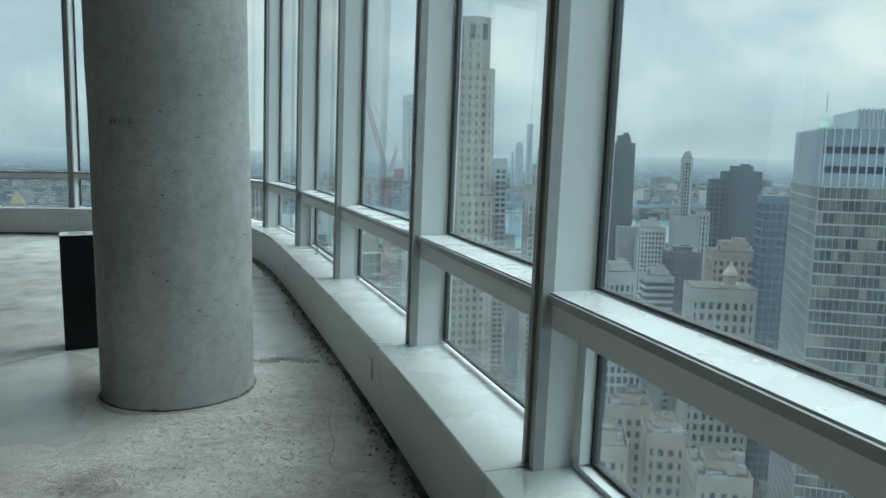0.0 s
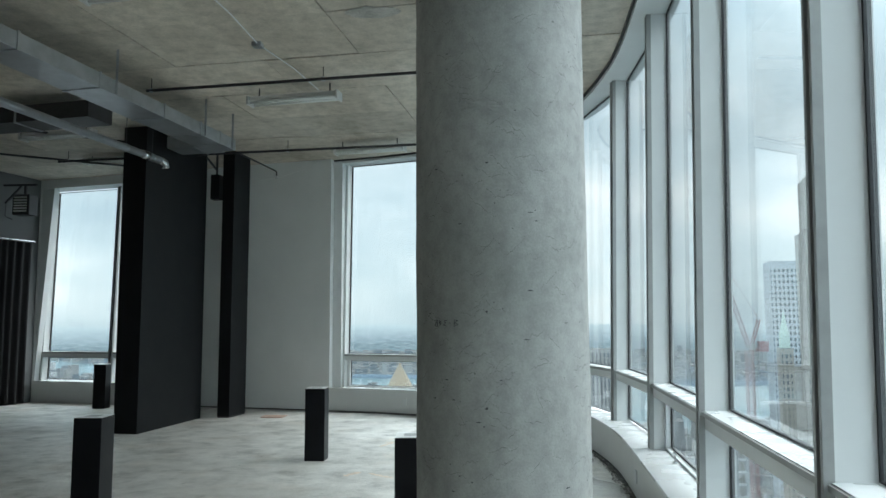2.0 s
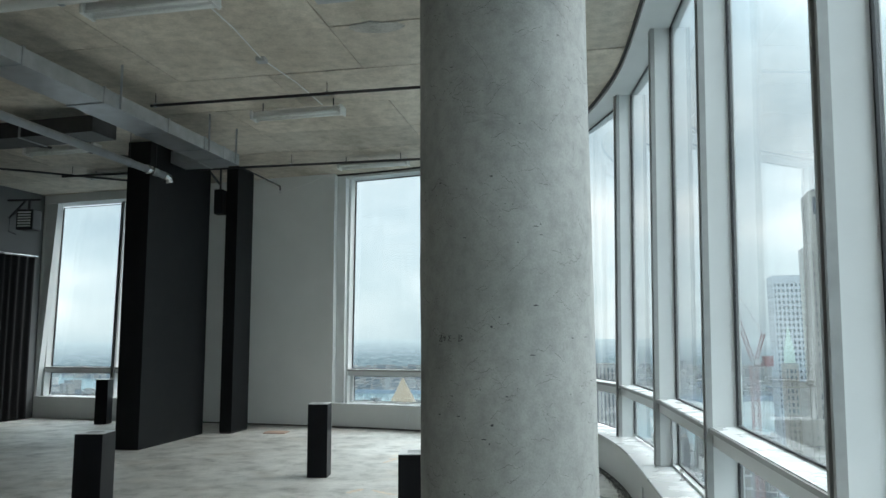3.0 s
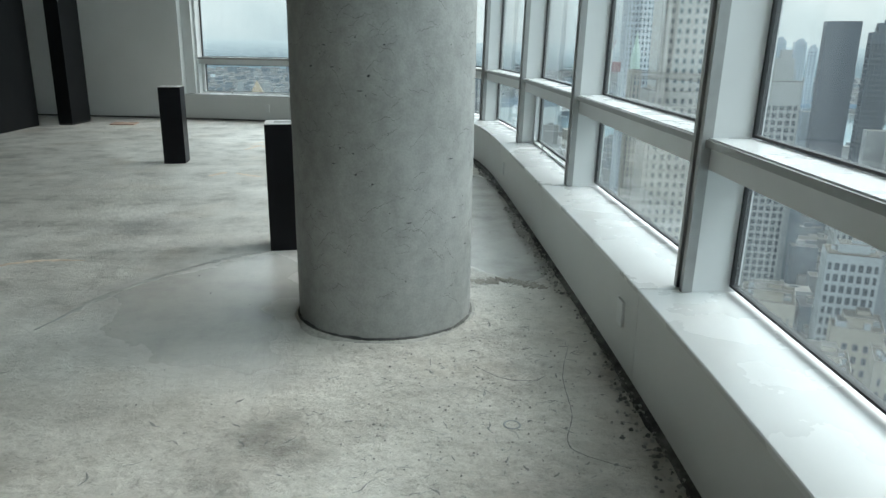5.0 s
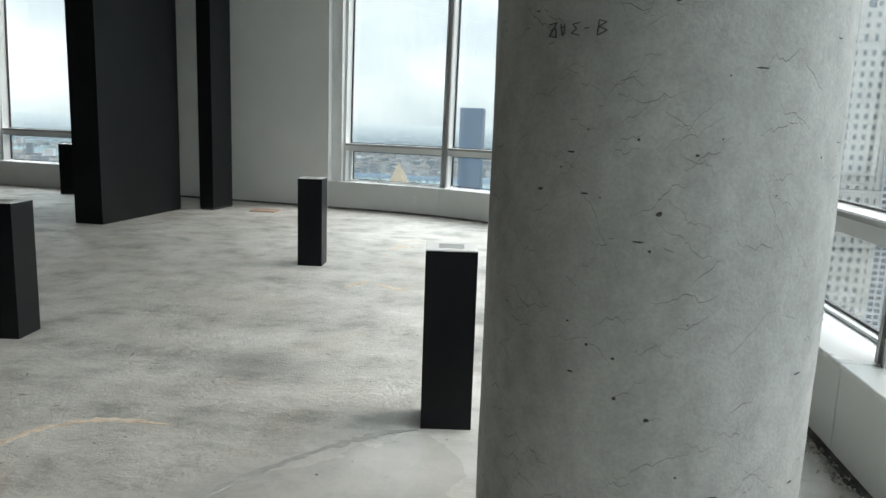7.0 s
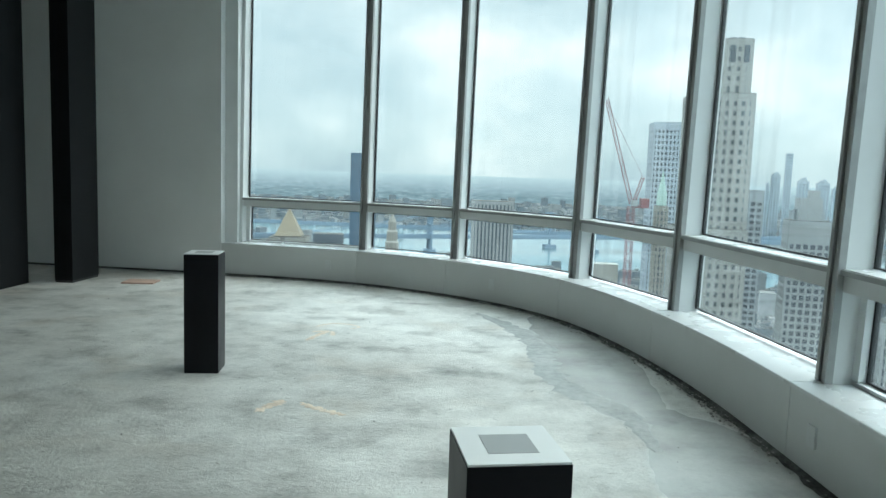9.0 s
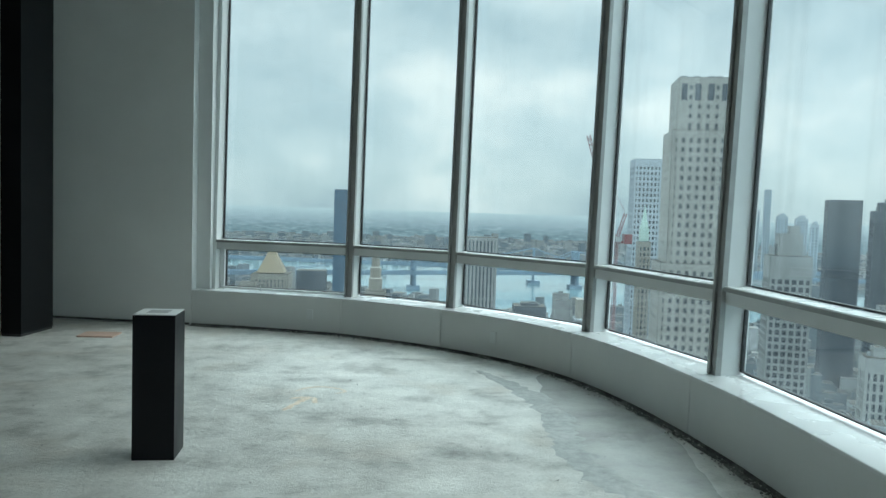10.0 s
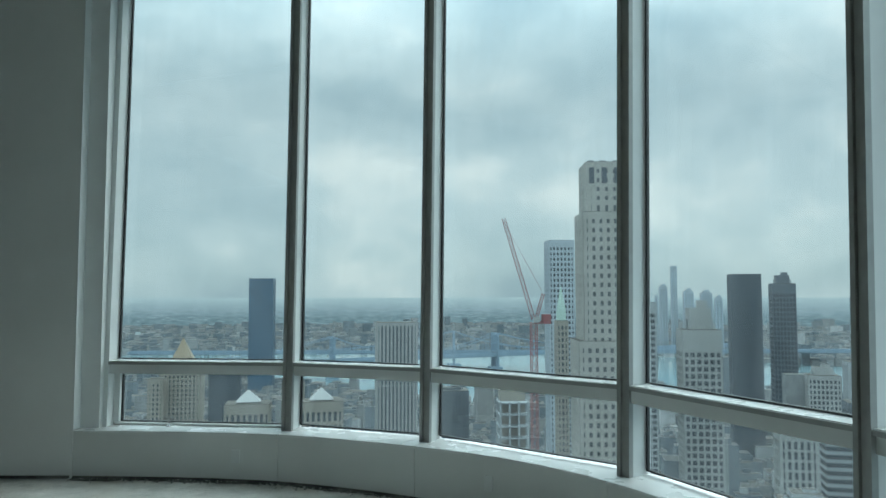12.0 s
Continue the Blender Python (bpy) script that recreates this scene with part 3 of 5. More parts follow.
# ---------------------------------------------------------------- window wall
def sweep(s0, s1, prof, n=10):
    """A closed profile of (off, z) carried along the ledge's edge."""
    g, k = Geo(), len(prof)
    for i in range(n + 1):
        s = s0 + (s1 - s0) * i / n
        for off, z in prof:
            p = edge(s, off, z)
            g.v.append((p.x, p.y, z))
    for i in range(n):
        for j in range(k):
            a, b = i * k + j, i * k + (j + 1) % k
            g.f.append((a, b, b + k, a + k))
    g.f += [tuple(range(k - 1, -1, -1)), tuple(n * k + j for j in range(k))]
    return g


def panel(g, pa, pb, off, z0, z1, thick=0.012, inset=0.0):
    """An upright sheet between two mullions, off metres out of their line."""
    d = (pb(off, z0) - pa(off, z0)).normalized()
    o = Vector((d.y, -d.x, 0)) * thick
    a0, b0, a1, b1 = pa(off, z0) + d * inset, pb(off, z0) - d * inset, pa(off, z1) + d * inset, pb(off, z1) - d * inset
    g.hexa([a0 + o, b0 + o, b0, a0], [a1 + o, b1 + o, b1, a1])


def make_bay(sa, sb, name, opening=False, label="", at=None, top=4.93):
    pa, pb = (lambda off, z: edge(sa, off, z)), (lambda off, z: edge(sb, off, z))
    return make_window(pa, pb, name, opening, label, top)


def make_window(pa, pb, name, opening, label, top, fin=True, o_in=0.2, o_gl=0.375):
    base_pt = pa(o_in, SILL)
    w = thing(name, tuple(base_pt), label, "window", kind="structure")
    d = (pb(o_in, SILL) - pa(o_in, SILL)).normalized()

    def post(p, half, o0, o1, z0, z1, shift=0.0):
        g = Geo()
        lo, hi = [], []
        for z, acc in ((z0, lo), (z1, hi)):
            i, o = p(o0, z) + d * shift, p(o1, z) + d * shift
            acc += [o - d * half, o + d * half, i + d * half, i - d * half]
        return g.hexa(lo, hi)

    mu = part("mullion", post(pa, 0.038, o_in, o_gl + 0.04, SILL, top), M_FRAME, w)
    for k, (sh, hf, dp) in enumerate(((-0.034, 0.014, 0.030), (0.0, 0.013, 0.018), (0.034, 0.014, 0.030))):
        part("cap_rib", post(pa, hf, o_in - dp, o_in + 0.012, SILL + 0.002, top, sh), M_CAP, mu, "grey aluminium cover rib")
    # rail between the two panes
    g = Geo()
    panel(g, pa, pb, o_in + 0.012, RAIL - 0.125, RAIL - 0.03, 0.17, 0.036)
    tr = part("transom", g, M_FRAME, w)
    g = Geo()
    panel(g, pa, pb, o_in + 0.002, RAIL - 0.03, RAIL, 0.176, 0.036)
    part("shelf", g, M_SILL, tr, "white enamelled shelf")
    g = Geo()
    panel(g, pa, pb, o_in - 0.012, RAIL - 0.034, RAIL - 0.006, 0.012, 0.036)
    part("nosing", g, M_CAP, tr, "dark grey metal edge strip")
    for nm, z0, z1 in (("upper_pane", RAIL + 0.012, top - 0.02), ("lower_pane", SILL + 0.035, RAIL - 0.14)):
        ins = 0.06 if not (opening and nm == "lower_pane") else 0.11
        g = Geo()
        panel(g, pa, pb, o_gl, z0, z1, 0.012, ins)
        pane = part(nm, g, M_GLASS, w)
        pane.visible_shadow = False
        # black gasket round the pane
        g = Geo()
        panel(g, pa, pb, o_gl - 0.006, z0 - 0.007, z0 + 0.003, 0.03, ins - 0.012)
        panel(g, pa, pb, o_gl - 0.006, z1 - 0.003, z1 + 0.007, 0.03, ins - 0.012)
        for p, sgn in ((pa, 1), (pb, -1)):
            q = post(p, 0.008, o_gl - 0.006, o_gl + 0.024, z0, z1, sgn * (ins - 0.004))
            g.add(q.v, q.f)
        part("gasket", g, M_GASKET, w, "black rubber gasket")
        if opening and nm == "lower_pane":
            g = Geo()
            for p, sgn in ((pa, 1), (pb, -1)):
                q = post(p, 0.031, o_gl - 0.05, o_gl + 0.03, z0 - 0.005, z1 + 0.02, sgn * (ins - 0.042))
                g.add(q.v, q.f)
            panel(g, pa, pb, o_gl - 0.05, z0 - 0.03, z0 - 0.012, 0.08, 0.05)
            sash = part("sash", g, M_FRAME, w, "white vent sash with shadow joint")
            h = pa(o_gl - 0.09, SILL) * 0.34 + pb(o_gl - 0.09, SILL) * 0.66
            g = Geo().lathe(h.x, h.y, [(0.022, SILL), (0.022, SILL + 0.012), (0.009, SILL + 0.016), (0.009, SILL + 0.075)], 12)
            g.bar((h.x - d.x * 0.05, h.y - d.y * 0.05, SILL + 0.082), (h.x + d.x * 0.05, h.y + d.y * 0.05, SILL + 0.082), 0.016)
            part("handle", g, M_CHROME, w, "small steel window handle")
    if not fin:
        part("end_post", post(pb, 0.038, o_in, o_gl + 0.04, SILL, top), M_FRAME, w)
    return w


for i, (s0, s1) in enumerate(zip(MULLIONS, MULLIONS[1:])):
    last = i == len(MULLIONS) - 2
    op = i in (2, 5, 10)
    lab = "tall white-framed window with a low vent sash" if op else "tall white-framed fixed window over a low pane"
    pa_ = lambda off, z, s=s0: edge(s, off, z)
    pb_ = lambda off, z, s=s1: edge(s, off, z)
    make_window(pa_, pb_, "window_%d" % (i + 1), op, lab, 4.93, fin=not last)
    # ledge piece under this bay
    a, b = (s0 if i else 0.0) + 0.003, (s1 if not last else DIST[-1]) - 0.003
    e = thing("window_ledge", tuple(edge((a + b) / 2).xy) + (0.0,), "white boxed window ledge with a plain front panel", "ledge", "ledge pieces along the windows")
    n = max(6, int((b - a) / 0.16))
    part("front_panel", sweep(a, b, [(0.008, 0.03), (0.008, SILL - 0.022), (0.035, SILL - 0.022), (0.035, 0.03)], n), M_WHITE, e, "off-white painted front panel", smooth=False)
    part("ledge_top", sweep(a, b, [(0.0, SILL - 0.022), (0.0, SILL - 0.004), (0.004, SILL), (0.42, SILL), (0.42, SILL - 0.022)], n), M_SILL, e, "glossy white enamelled top")
    part("ledge_core", sweep(a, b, [(0.06, -0.02), (0.06, SILL - 0.026), (0.40, SILL - 0.026), (0.40, -0.02)], n), M_GAP, e)

# closing jamb at the end of the curve
jamb = Geo()
p0, p1 = edge(DIST[-1] - 0.01, 0.0), edge(DIST[-1] - 0.01, 0.45)
wall_block(jamb, -0.19, 0.012, SILL + 0.001, CEIL - 0.04, 0.13, 0.45)
wall_block(jamb, -0.005, 0.012, SILL + 0.001, CEIL - 0.04, -0.002, 0.15)
structure("trim", jamb, M_FRAME, "white window jamb reveal", "trim")
# soffit band over the windows
structure("soffit", sweep(0.0, DIST[-1], [(0.03, CEIL - 0.075), (0.03, CEIL + 0.0), (0.46, CEIL + 0.0), (0.46, CEIL - 0.075)], 150), M_FRAME, "curved white metal soffit over the windows", "trim")
structure("soffit_edge", sweep(0.0, DIST[-1], [(0.0, CEIL - 0.03), (0.0, CEIL + 0.001), (0.028, CEIL + 0.001), (0.028, CEIL - 0.03)], 150), M_PIPE, "dark steel slab edge along the soffit", "trim")


def on_wall(t, off, z):
    p = A_ + ALONG * t + OUTW * (off + LEAN_OUT * max(0.0, z - SILL))
    return Vector((p.x, p.y, z))


# the far window of the long wall: two bays; walk from its far end so that the outside lies on the right
T_M = (Vector((-8.42, 16.2)) - A_).dot(ALONG)
make_window(lambda off, z: on_wall(T_M, off, z), lambda off, z: on_wall(W1 - 0.04, off, z), "window_20", False, "tall white-framed window in the long wall", 4.79, False, 0.16, 0.33)
make_window(lambda off, z: on_wall(W0 + 0.04, off, z), lambda off, z: on_wall(T_M, off, z), "window_21", False, "tall white-framed window in the long wall", 4.79, True, 0.16, 0.33)
g = Geo().hexa([(*(A_ + ALONG * t + OUTW * o), SILL + 0.006) for t, o in ((W1 - 0.012, 0.02), (W1 + 0.02, 0.02), (W1 + 0.02, 0.16), (W1 - 0.012, 0.16))],
               [(*(A_ + ALONG * t + OUTW * o), 4.795) for t, o in ((W1 - 0.34, 0.02), (W1 + 0.02, 0.02), (W1 + 0.02, 0.16), (W1 - 0.34, 0.16))])
structure("trim_slant", g, M_FRAME, "white slanting window jamb in the corner", "trim")
g = Geo()
wall_block(g, W0, W1, SILL - 0.02, SILL + 0.004, -0.01, 0.4)
structure("window_sill", g, M_SILL, "white enamelled window sill", "sill")

# ragged slab-to-ledge gap: raised strip with recess shade in its colour, plus broken mortar
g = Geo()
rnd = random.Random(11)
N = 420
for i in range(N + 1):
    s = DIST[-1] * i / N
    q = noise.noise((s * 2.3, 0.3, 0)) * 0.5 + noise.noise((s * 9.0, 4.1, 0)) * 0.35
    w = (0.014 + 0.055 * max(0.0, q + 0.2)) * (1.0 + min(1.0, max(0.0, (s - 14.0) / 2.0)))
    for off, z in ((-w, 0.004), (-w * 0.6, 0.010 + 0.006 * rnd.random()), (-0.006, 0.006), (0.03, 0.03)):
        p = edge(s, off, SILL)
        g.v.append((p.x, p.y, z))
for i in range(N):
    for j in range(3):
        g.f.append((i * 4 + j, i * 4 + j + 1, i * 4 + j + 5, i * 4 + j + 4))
structure("slab_gap", g, M_GAP, "raised ragged strip, coloured dark for the mortar gap at the ledge foot", "trim")


def fill_depth(x, y):
    """Above 1 outside the trowelled fills, below 1 inside them."""
    wob = 0.30 * noise.noise((x * 1.6, y * 1.6, 5.0)) + 0.10 * noise.noise((x * 7, y * 7, 8.0))
    left = math.hypot((x + 0.62) / 0.80, (y - 5.25) / 1.22)
    right = math.hypot((x - 1.15) / 0.50, (y - 7.6) / 2.05)
    return min(left, right) + wob


X0, X1, Y0, Y1, STEP = -1.8, 1.34, 1.7, 6.3, 0.0125


def slab_z(x, y):
    """Height of the rough stripped screed; it sinks below the smooth fills."""
    near = min(x - X0, X1 - x, y - Y0, Y1 - y)
    rough = min(1.0, max(0.0, (fill_depth(x, y) - 1.0) * 4.0)) * min(1.0, max(0.0, near / 0.4))
    h = 0.55 + 0.8 * noise.noise((x * 1.1, y * 1.1, 2.0)) + 0.5 * noise.noise((x * 6, y * 6, 1.0)) + 0.6 * noise.noise((x * 15, y * 15, 3.0)) + 0.45 * noise.noise((x * 36, y * 36, 7.0))
    return -0.006 + rough * (0.0062 + 0.009 * h)


def chip(g, x, y, z, r, rn):
    pts = []
    for dz, k in ((0.0, 1.0), (0.75, 0.6)):
        a0 = rn.random() * 6
        pts.append([(x + r * k * rn.uniform(0.7, 1.2) * math.cos(a0 + j * 1.57), y + r * k * rn.uniform(0.7, 1.2) * math.sin(a0 + j * 1.57), z + r * dz) for j in range(4)])
    g.hexa(pts[0], pts[1])


g = Geo()
for i in range(2600):
    s = rnd.uniform(5, DIST[-1])
    dens = noise.noise((s * 0.9, 7.7, 0))
    if dens < -0.25 and rnd.random() < 0.8:
        continue
    p = edge(s, -abs(rnd.gauss(0.025, 0.04)) - 0.004)
    chip(g, p.x, p.y, 0.004, rnd.uniform(0.003, 0.014), rnd)
tagged(part("mortar_rubble", g, M_CHIP), "crumbled grey mortar along the ledge foot", "rubble", kind="stuff")
g = Geo()
for i in range(1300):
    if i % 3:
        x, y = rnd.gauss(0.75, 0.45), rnd.gauss(4.0, 0.9)
    else:
        x, y = rnd.uniform(-5.0, 1.2), rnd.uniform(1.5, 14.0)
    if (Vector((x, y)) - edge(along(x, y)).xy).length < 0.05 or x > 1.2 or (x - 0.317) ** 2 + (y - 5.167) ** 2 < 0.25:
        continue
    chip(g, x, y, max(0.0, slab_z(x, y)) - 0.001, rnd.uniform(0.002, 0.007), rnd)
tagged(part("floor_grit", g, M_CHIP), "scattered concrete grit on the slab", "grit", kind="stuff")


# flat marks and scars on the slab
def patch(name, pts, width, material, label, category, seed, z=0.003, wob=0.4):
    """A ragged ribbon on the floor along a line."""
    rn, g = random.Random(seed), Geo()
    line = smooth_line([pts[0], *pts, pts[-1]], 12) if len(pts) > 2 else [Vector(pts[0]).lerp(Vector(pts[-1]), k / 10) for k in range(11)]
    for i, p in enumerate(line):
        d = (line[min(i + 1, len(line) - 1)] - line[max(i - 1, 0)]).normalized()
        o = Vector((d.y, -d.x))
        taper = min(1.0, 0.25 + 4 * min(i, len(line) - 1 - i) / len(line))
        a, b = (width / 2 * taper * (1 + rn.uniform(-wob, wob)) for _ in range(2))
        for q, zz in ((p + o * a, 0.0005), (p + o * a * 0.7, z), (p - o * b * 0.7, z), (p - o * b, 0.0005)):
            g.v.append((q.x, q.y, zz + max(0.0, slab_z(q.x, q.y))))
    for i in range(len(line) - 1):
        for j in range(3):
            g.f.append((i * 4 + j, i * 4 + j + 1, i * 4 + j + 5, i * 4 + j + 4))
    return tagged(part(name, g, material), label, category, kind="structure")


M_DAMP = concrete("grey_fill", (0.31, 0.31, 0.30), (0.39, 0.39, 0.375), (0.48, 0.48, 0.46), 0.5, 2.0, 0.5, 0.3)
patch("screed_band", [(0.2, 12.75), (0.5, 12.0), (0.62, 11.2), (0.55, 10.5), (0.6, 9.9), (0.85, 9.4), (0.85, 8.7)], 0.22, M_DAMP, "grey trowelled screed repair band on the slab", "floor repair", 3, 0.004)
patch("chalk_mark", [(-1.50, 11.27), (-1.42, 11.5), (-1.33, 11.68)], 0.055, M_CHALK, "faded chalk arrow shaft on the slab", "floor mark", 5, 0.002)
patch("chalk_mark", [(-1.49, 11.62), (-1.40, 11.67), (-1.31, 11.66)], 0.048, M_CHALK, "faded chalk arrow head on the slab", "floor mark", 6, 0.002)
patch("chalk_mark", [(-1.30, 11.67), (-1.29, 11.58), (-1.275, 11.49)], 0.048, M_CHALK, "faded chalk arrow head on the slab", "floor mark", 7, 0.002)
patch("chalk_mark", [(-1.56, 9.30), (-1.48, 9.42), (-1.42, 9.55)], 0.08, M_CHALK, "smeared pale paint mark on the slab", "floor mark", 8, 0.002, 0.7)
patch("chalk_mark", [(-1.30, 9.50), (-1.15, 9.36), (-0.98, 9.26)], 0.06, M_CHALK, "smeared pale paint mark on the slab", "floor mark", 9, 0.002, 0.7)
patch("chalk_ring", [(-1.48, 11.86), (-1.40, 11.98), (-1.27, 12.03), (-1.12, 11.97), (-1.06, 11.87), (-1.14, 11.80)], 0.032, M_CHALK, "faint chalk circle drawn on the slab", "floor mark", 10, 0.002)
patch("chalk_curve", [(-2.35, 5.55), (-2.30, 5.95), (-2.05, 6.15), (-1.7, 6.15)], 0.048, M_CHALK, "pale curved scratch on the slab", "floor mark", 12, 0.002, 0.6)
patch("screed_lip", [(-1.5, 4.9), (-1.3, 5.45), (-1.0, 5.9), (-0.7, 6.2), (-0.5, 6.3)], 0.045, M_DAMP, "dark feathered lip of the smooth fill", "floor repair", 13, 0.003, 0.8)

M_EDGE = concrete("stained_screed_edge", (0.27, 0.25, 0.22), (0.37, 0.345, 0.305), (0.46, 0.435, 0.395), 0.9, 5.0, 0.8, 0.9)
patch("screed_edge", [(0.80, 5.60), (0.95, 5.56), (1.10, 5.58), (1.22, 5.48), (1.31, 5.40)], 0.10, M_EDGE, "stained broken edge of the rough screed", "floor repair", 15, 0.004, 0.8)

# gouges and scrapes left by stripping the floor
def scars(name, count, material, label, seed, spread):
    rn, g = random.Random(seed), Geo()
    for i in range(count):
        if rn.random() < spread:
            x, y = rn.gauss(0.6, 0.6), rn.gauss(3.7, 1.1)
        else:
            x, y = rn.uniform(-5.5, 1.1), rn.uniform(1.5, 14.2)
        if x > edge(along(x, y)).x - 0.08 and y < 10 or (Vector((x, y)) - edge(along(x, y)).xy).length < 0.08 or (x - 0.317) ** 2 + (y - 5.167) ** 2 < 0.27:
            continue
        if (x + 0.62) ** 2 + (y - 4.95) ** 2 < 0.8 and rn.random() < 0.8:
            continue
        a, n_s, wd = rn.gauss(0.0, 0.7), rn.randint(3, 7), rn.uniform(0.0015, 0.0065)
        o, step = len(g.v), rn.uniform(0.004, 0.016)
        for k in range(n_s + 1):
            t = 1 - abs(2 * k / n_s - 1)
            w = wd * (0.15 + t) * rn.uniform(0.6, 1.3)
            nx, ny = -math.sin(a), math.cos(a)
            z = max(0.0, slab_z(x, y)) + 0.0006
            g.v += [(x + nx * w, y + ny * w, z), (x, y, z + wd * 0.35 * t), (x - nx * w, y - ny * w, z)]
            a += rn.gauss(0, 0.35)
            x, y = x + step * math.cos(a), y + step * math.sin(a)
        for k in range(n_s):
            for m in (0, 1):
                g.f.append((o + 3 * k + m, o + 3 * k + m + 1, o + 3 * k + m + 4, o + 3 * k + m + 3))
    return tagged(part(name, g, material), label, "floor wear", kind="stuff")


M_GOUGE = concrete("gouged_concrete", (0.20, 0.197, 0.185), (0.28, 0.275, 0.26), (0.36, 0.355, 0.335), 0.9, 4.0, 0.6, 0.6)
scars("floor_gouges", 380, M_GOUGE, "dark gouges in the stripped slab", 31, 0.55)
scars("floor_scrapes", 700, M_SCAR, "pale raised mortar scrapes on the slab", 32, 0.6)
# long cracks by the ledge
patch("slab_crack", [(1.22, 4.55), (1.10, 4.2), (1.05, 3.85), (0.98, 3.6), (1.16, 3.45)], 0.004, M_GOUGE, "jagged crack in the slab", "crack", 41, 0.0015, 0.8)
patch("slab_crack", [(0.70, 4.35), (0.80, 4.2), (0.95, 4.15), (1.02, 4.2)], 0.005, M_GOUGE, "jagged crack in the slab", "crack", 42, 0.0015, 0.8)

# rough stripped screed round the column: real relief, sinking below the smooth fills
g = Geo()
NX, NY = int((X1 - X0) / STEP), int((Y1 - Y0) / STEP)
for j in range(NY + 1):
    for i in range(NX + 1):
        x, y = X0 + i * STEP, Y0 + j * STEP
        g.v.append((x, y, slab_z(x, y)))
for j in range(NY):
    for i in range(NX):
        a = j * (NX + 1) + i
        if max(g.v[q][2] for q in (a, a + 1, a + NX + 1, a + NX + 2)) > 0.0 and g.v[a][0] < edge_x(g.v[a][1]) - 0.03:
            g.f.append((a, a + 1, a + NX + 2, a + NX + 1))
structure("rough_screed", g, M_FLOOR, "rough stripped screed around the column", "floor", smooth=True)

# steel ring cast into the slab
e = thing("floor_socket", (0.789, 3.776, 0.0), "small steel socket ring set in the slab", "floor fitting")
part("ring", Geo().lathe(0.789, 3.776, [(0.034, 0.0), (0.036, 0.007), (0.030, 0.009), (0.026, 0.002)], 20), M_CAP, e, smooth=True)
# salmon board
e = thing("floor_board", (-4.04, 14.33, 0.0), "loose salmon-pink board lying on the slab", "board", turn=-6)
part("board", Geo().box(-4.24, 14.18, 0.0, -3.84, 14.48, 0.018), M_PINK, e, bevel=0.003)


# ---------------------------------------------------------------- column
CX, CY, CR = 0.311, 5.109, 0.475
col = thing("concrete_column", (CX, CY, 0.0), "round bare concrete column with pits and hairline cracks", "column")
g, K, NZ = Geo(), 72, 60
for i in range(NZ + 1):
    z = CEIL * i / NZ
    for j in range(K):
        a = 2 * math.pi * j / K
        r = CR + 0.004 * noise.noise((math.cos(a) * 1.3, math.sin(a) * 1.3, z * 1.1)) + 0.0025 * noise.noise((math.cos(a) * 5, math.sin(a) * 5, z * 5))
        g.v.append((CX + r * math.cos(a), CY + r * math.sin(a), z))
for i in range(NZ):
    for j in range(K):
        g.f.append((i * K + j, i * K + (j + 1) % K, (i + 1) * K + (j + 1) % K, (i + 1) * K + j))
part("shaft", g, M_COLUMN, col, smooth=True)


def on_column(deg, z, out=0.0):
    a = radians(deg)
    return Vector((CX + (CR + out) * math.cos(a), CY + (CR + out) * math.sin(a), z))


def column_patch(g, deg, z, w, h, out=0.003, k=10, rn=None):
    """A small raised or dark spot hugging the shaft."""
    o = len(g.v)
    g.v.append(tuple(on_column(deg, z, out)))
    for j in range(k):
        a = 2 * math.pi * j / k
        f = rn.uniform(0.7, 1.2) if rn else 1.0
        g.v.append(tuple(on_column(deg + math.degrees(w / 2 / CR) * math.cos(a) * f, z + h / 2 * math.sin(a) * f, 0.0035)))
    g.f += [(o, o + 1 + j, o + 1 + (j + 1) % k) for j in range(k)]


g, rn = Geo(), random.Random(21)
for deg, z, s in ((-98.6, 1.304, 0.019), (-100.4, 1.216, 0.012), (-90.0, 1.441, 0.012), (-83.6, 1.479, 0.007), (-98.1, 1.776, 0.015), (-88.6, 1.79, 0.010), (-116.1, 0.972, 0.012), (-108.1, 0.948, 0.012),
                  (-106.9, 0.849, 0.013), (-97.5, 0.805, 0.016), (-83.2, 1.618, 0.007), (-88.4, 1.047, 0.006), (-122.6, 1.023, 0.008), (-66.0, 1.355, 0.007), (-67.9, 2.282, 0.010), (-89.1, 2.383, 0.009), (-81.9, 2.189, 0.008)):
    column_patch(g, deg, z, s * 0.8, s * 0.65, rn=rn)
for i in range(70):
    w = rn.choice((0.005, 0.006, 0.008, 0.02, 0.03))
    column_patch(g, rn.uniform(-180, 0), rn.uniform(0.1, 3.6), w, rn.uniform(0.004, 0.007), rn=rn)
part("air_pits", g, M_INK, col, "dark air pits in the concrete", kind="stuff")
g = Geo()
column_patch(g, -100, 2.82, 0.25, 0.075, 0.010, 20, rn)
part("patched_scar", g, M_COLUMN, col, "patched oval scar")
# hairline cracks
g = Geo()
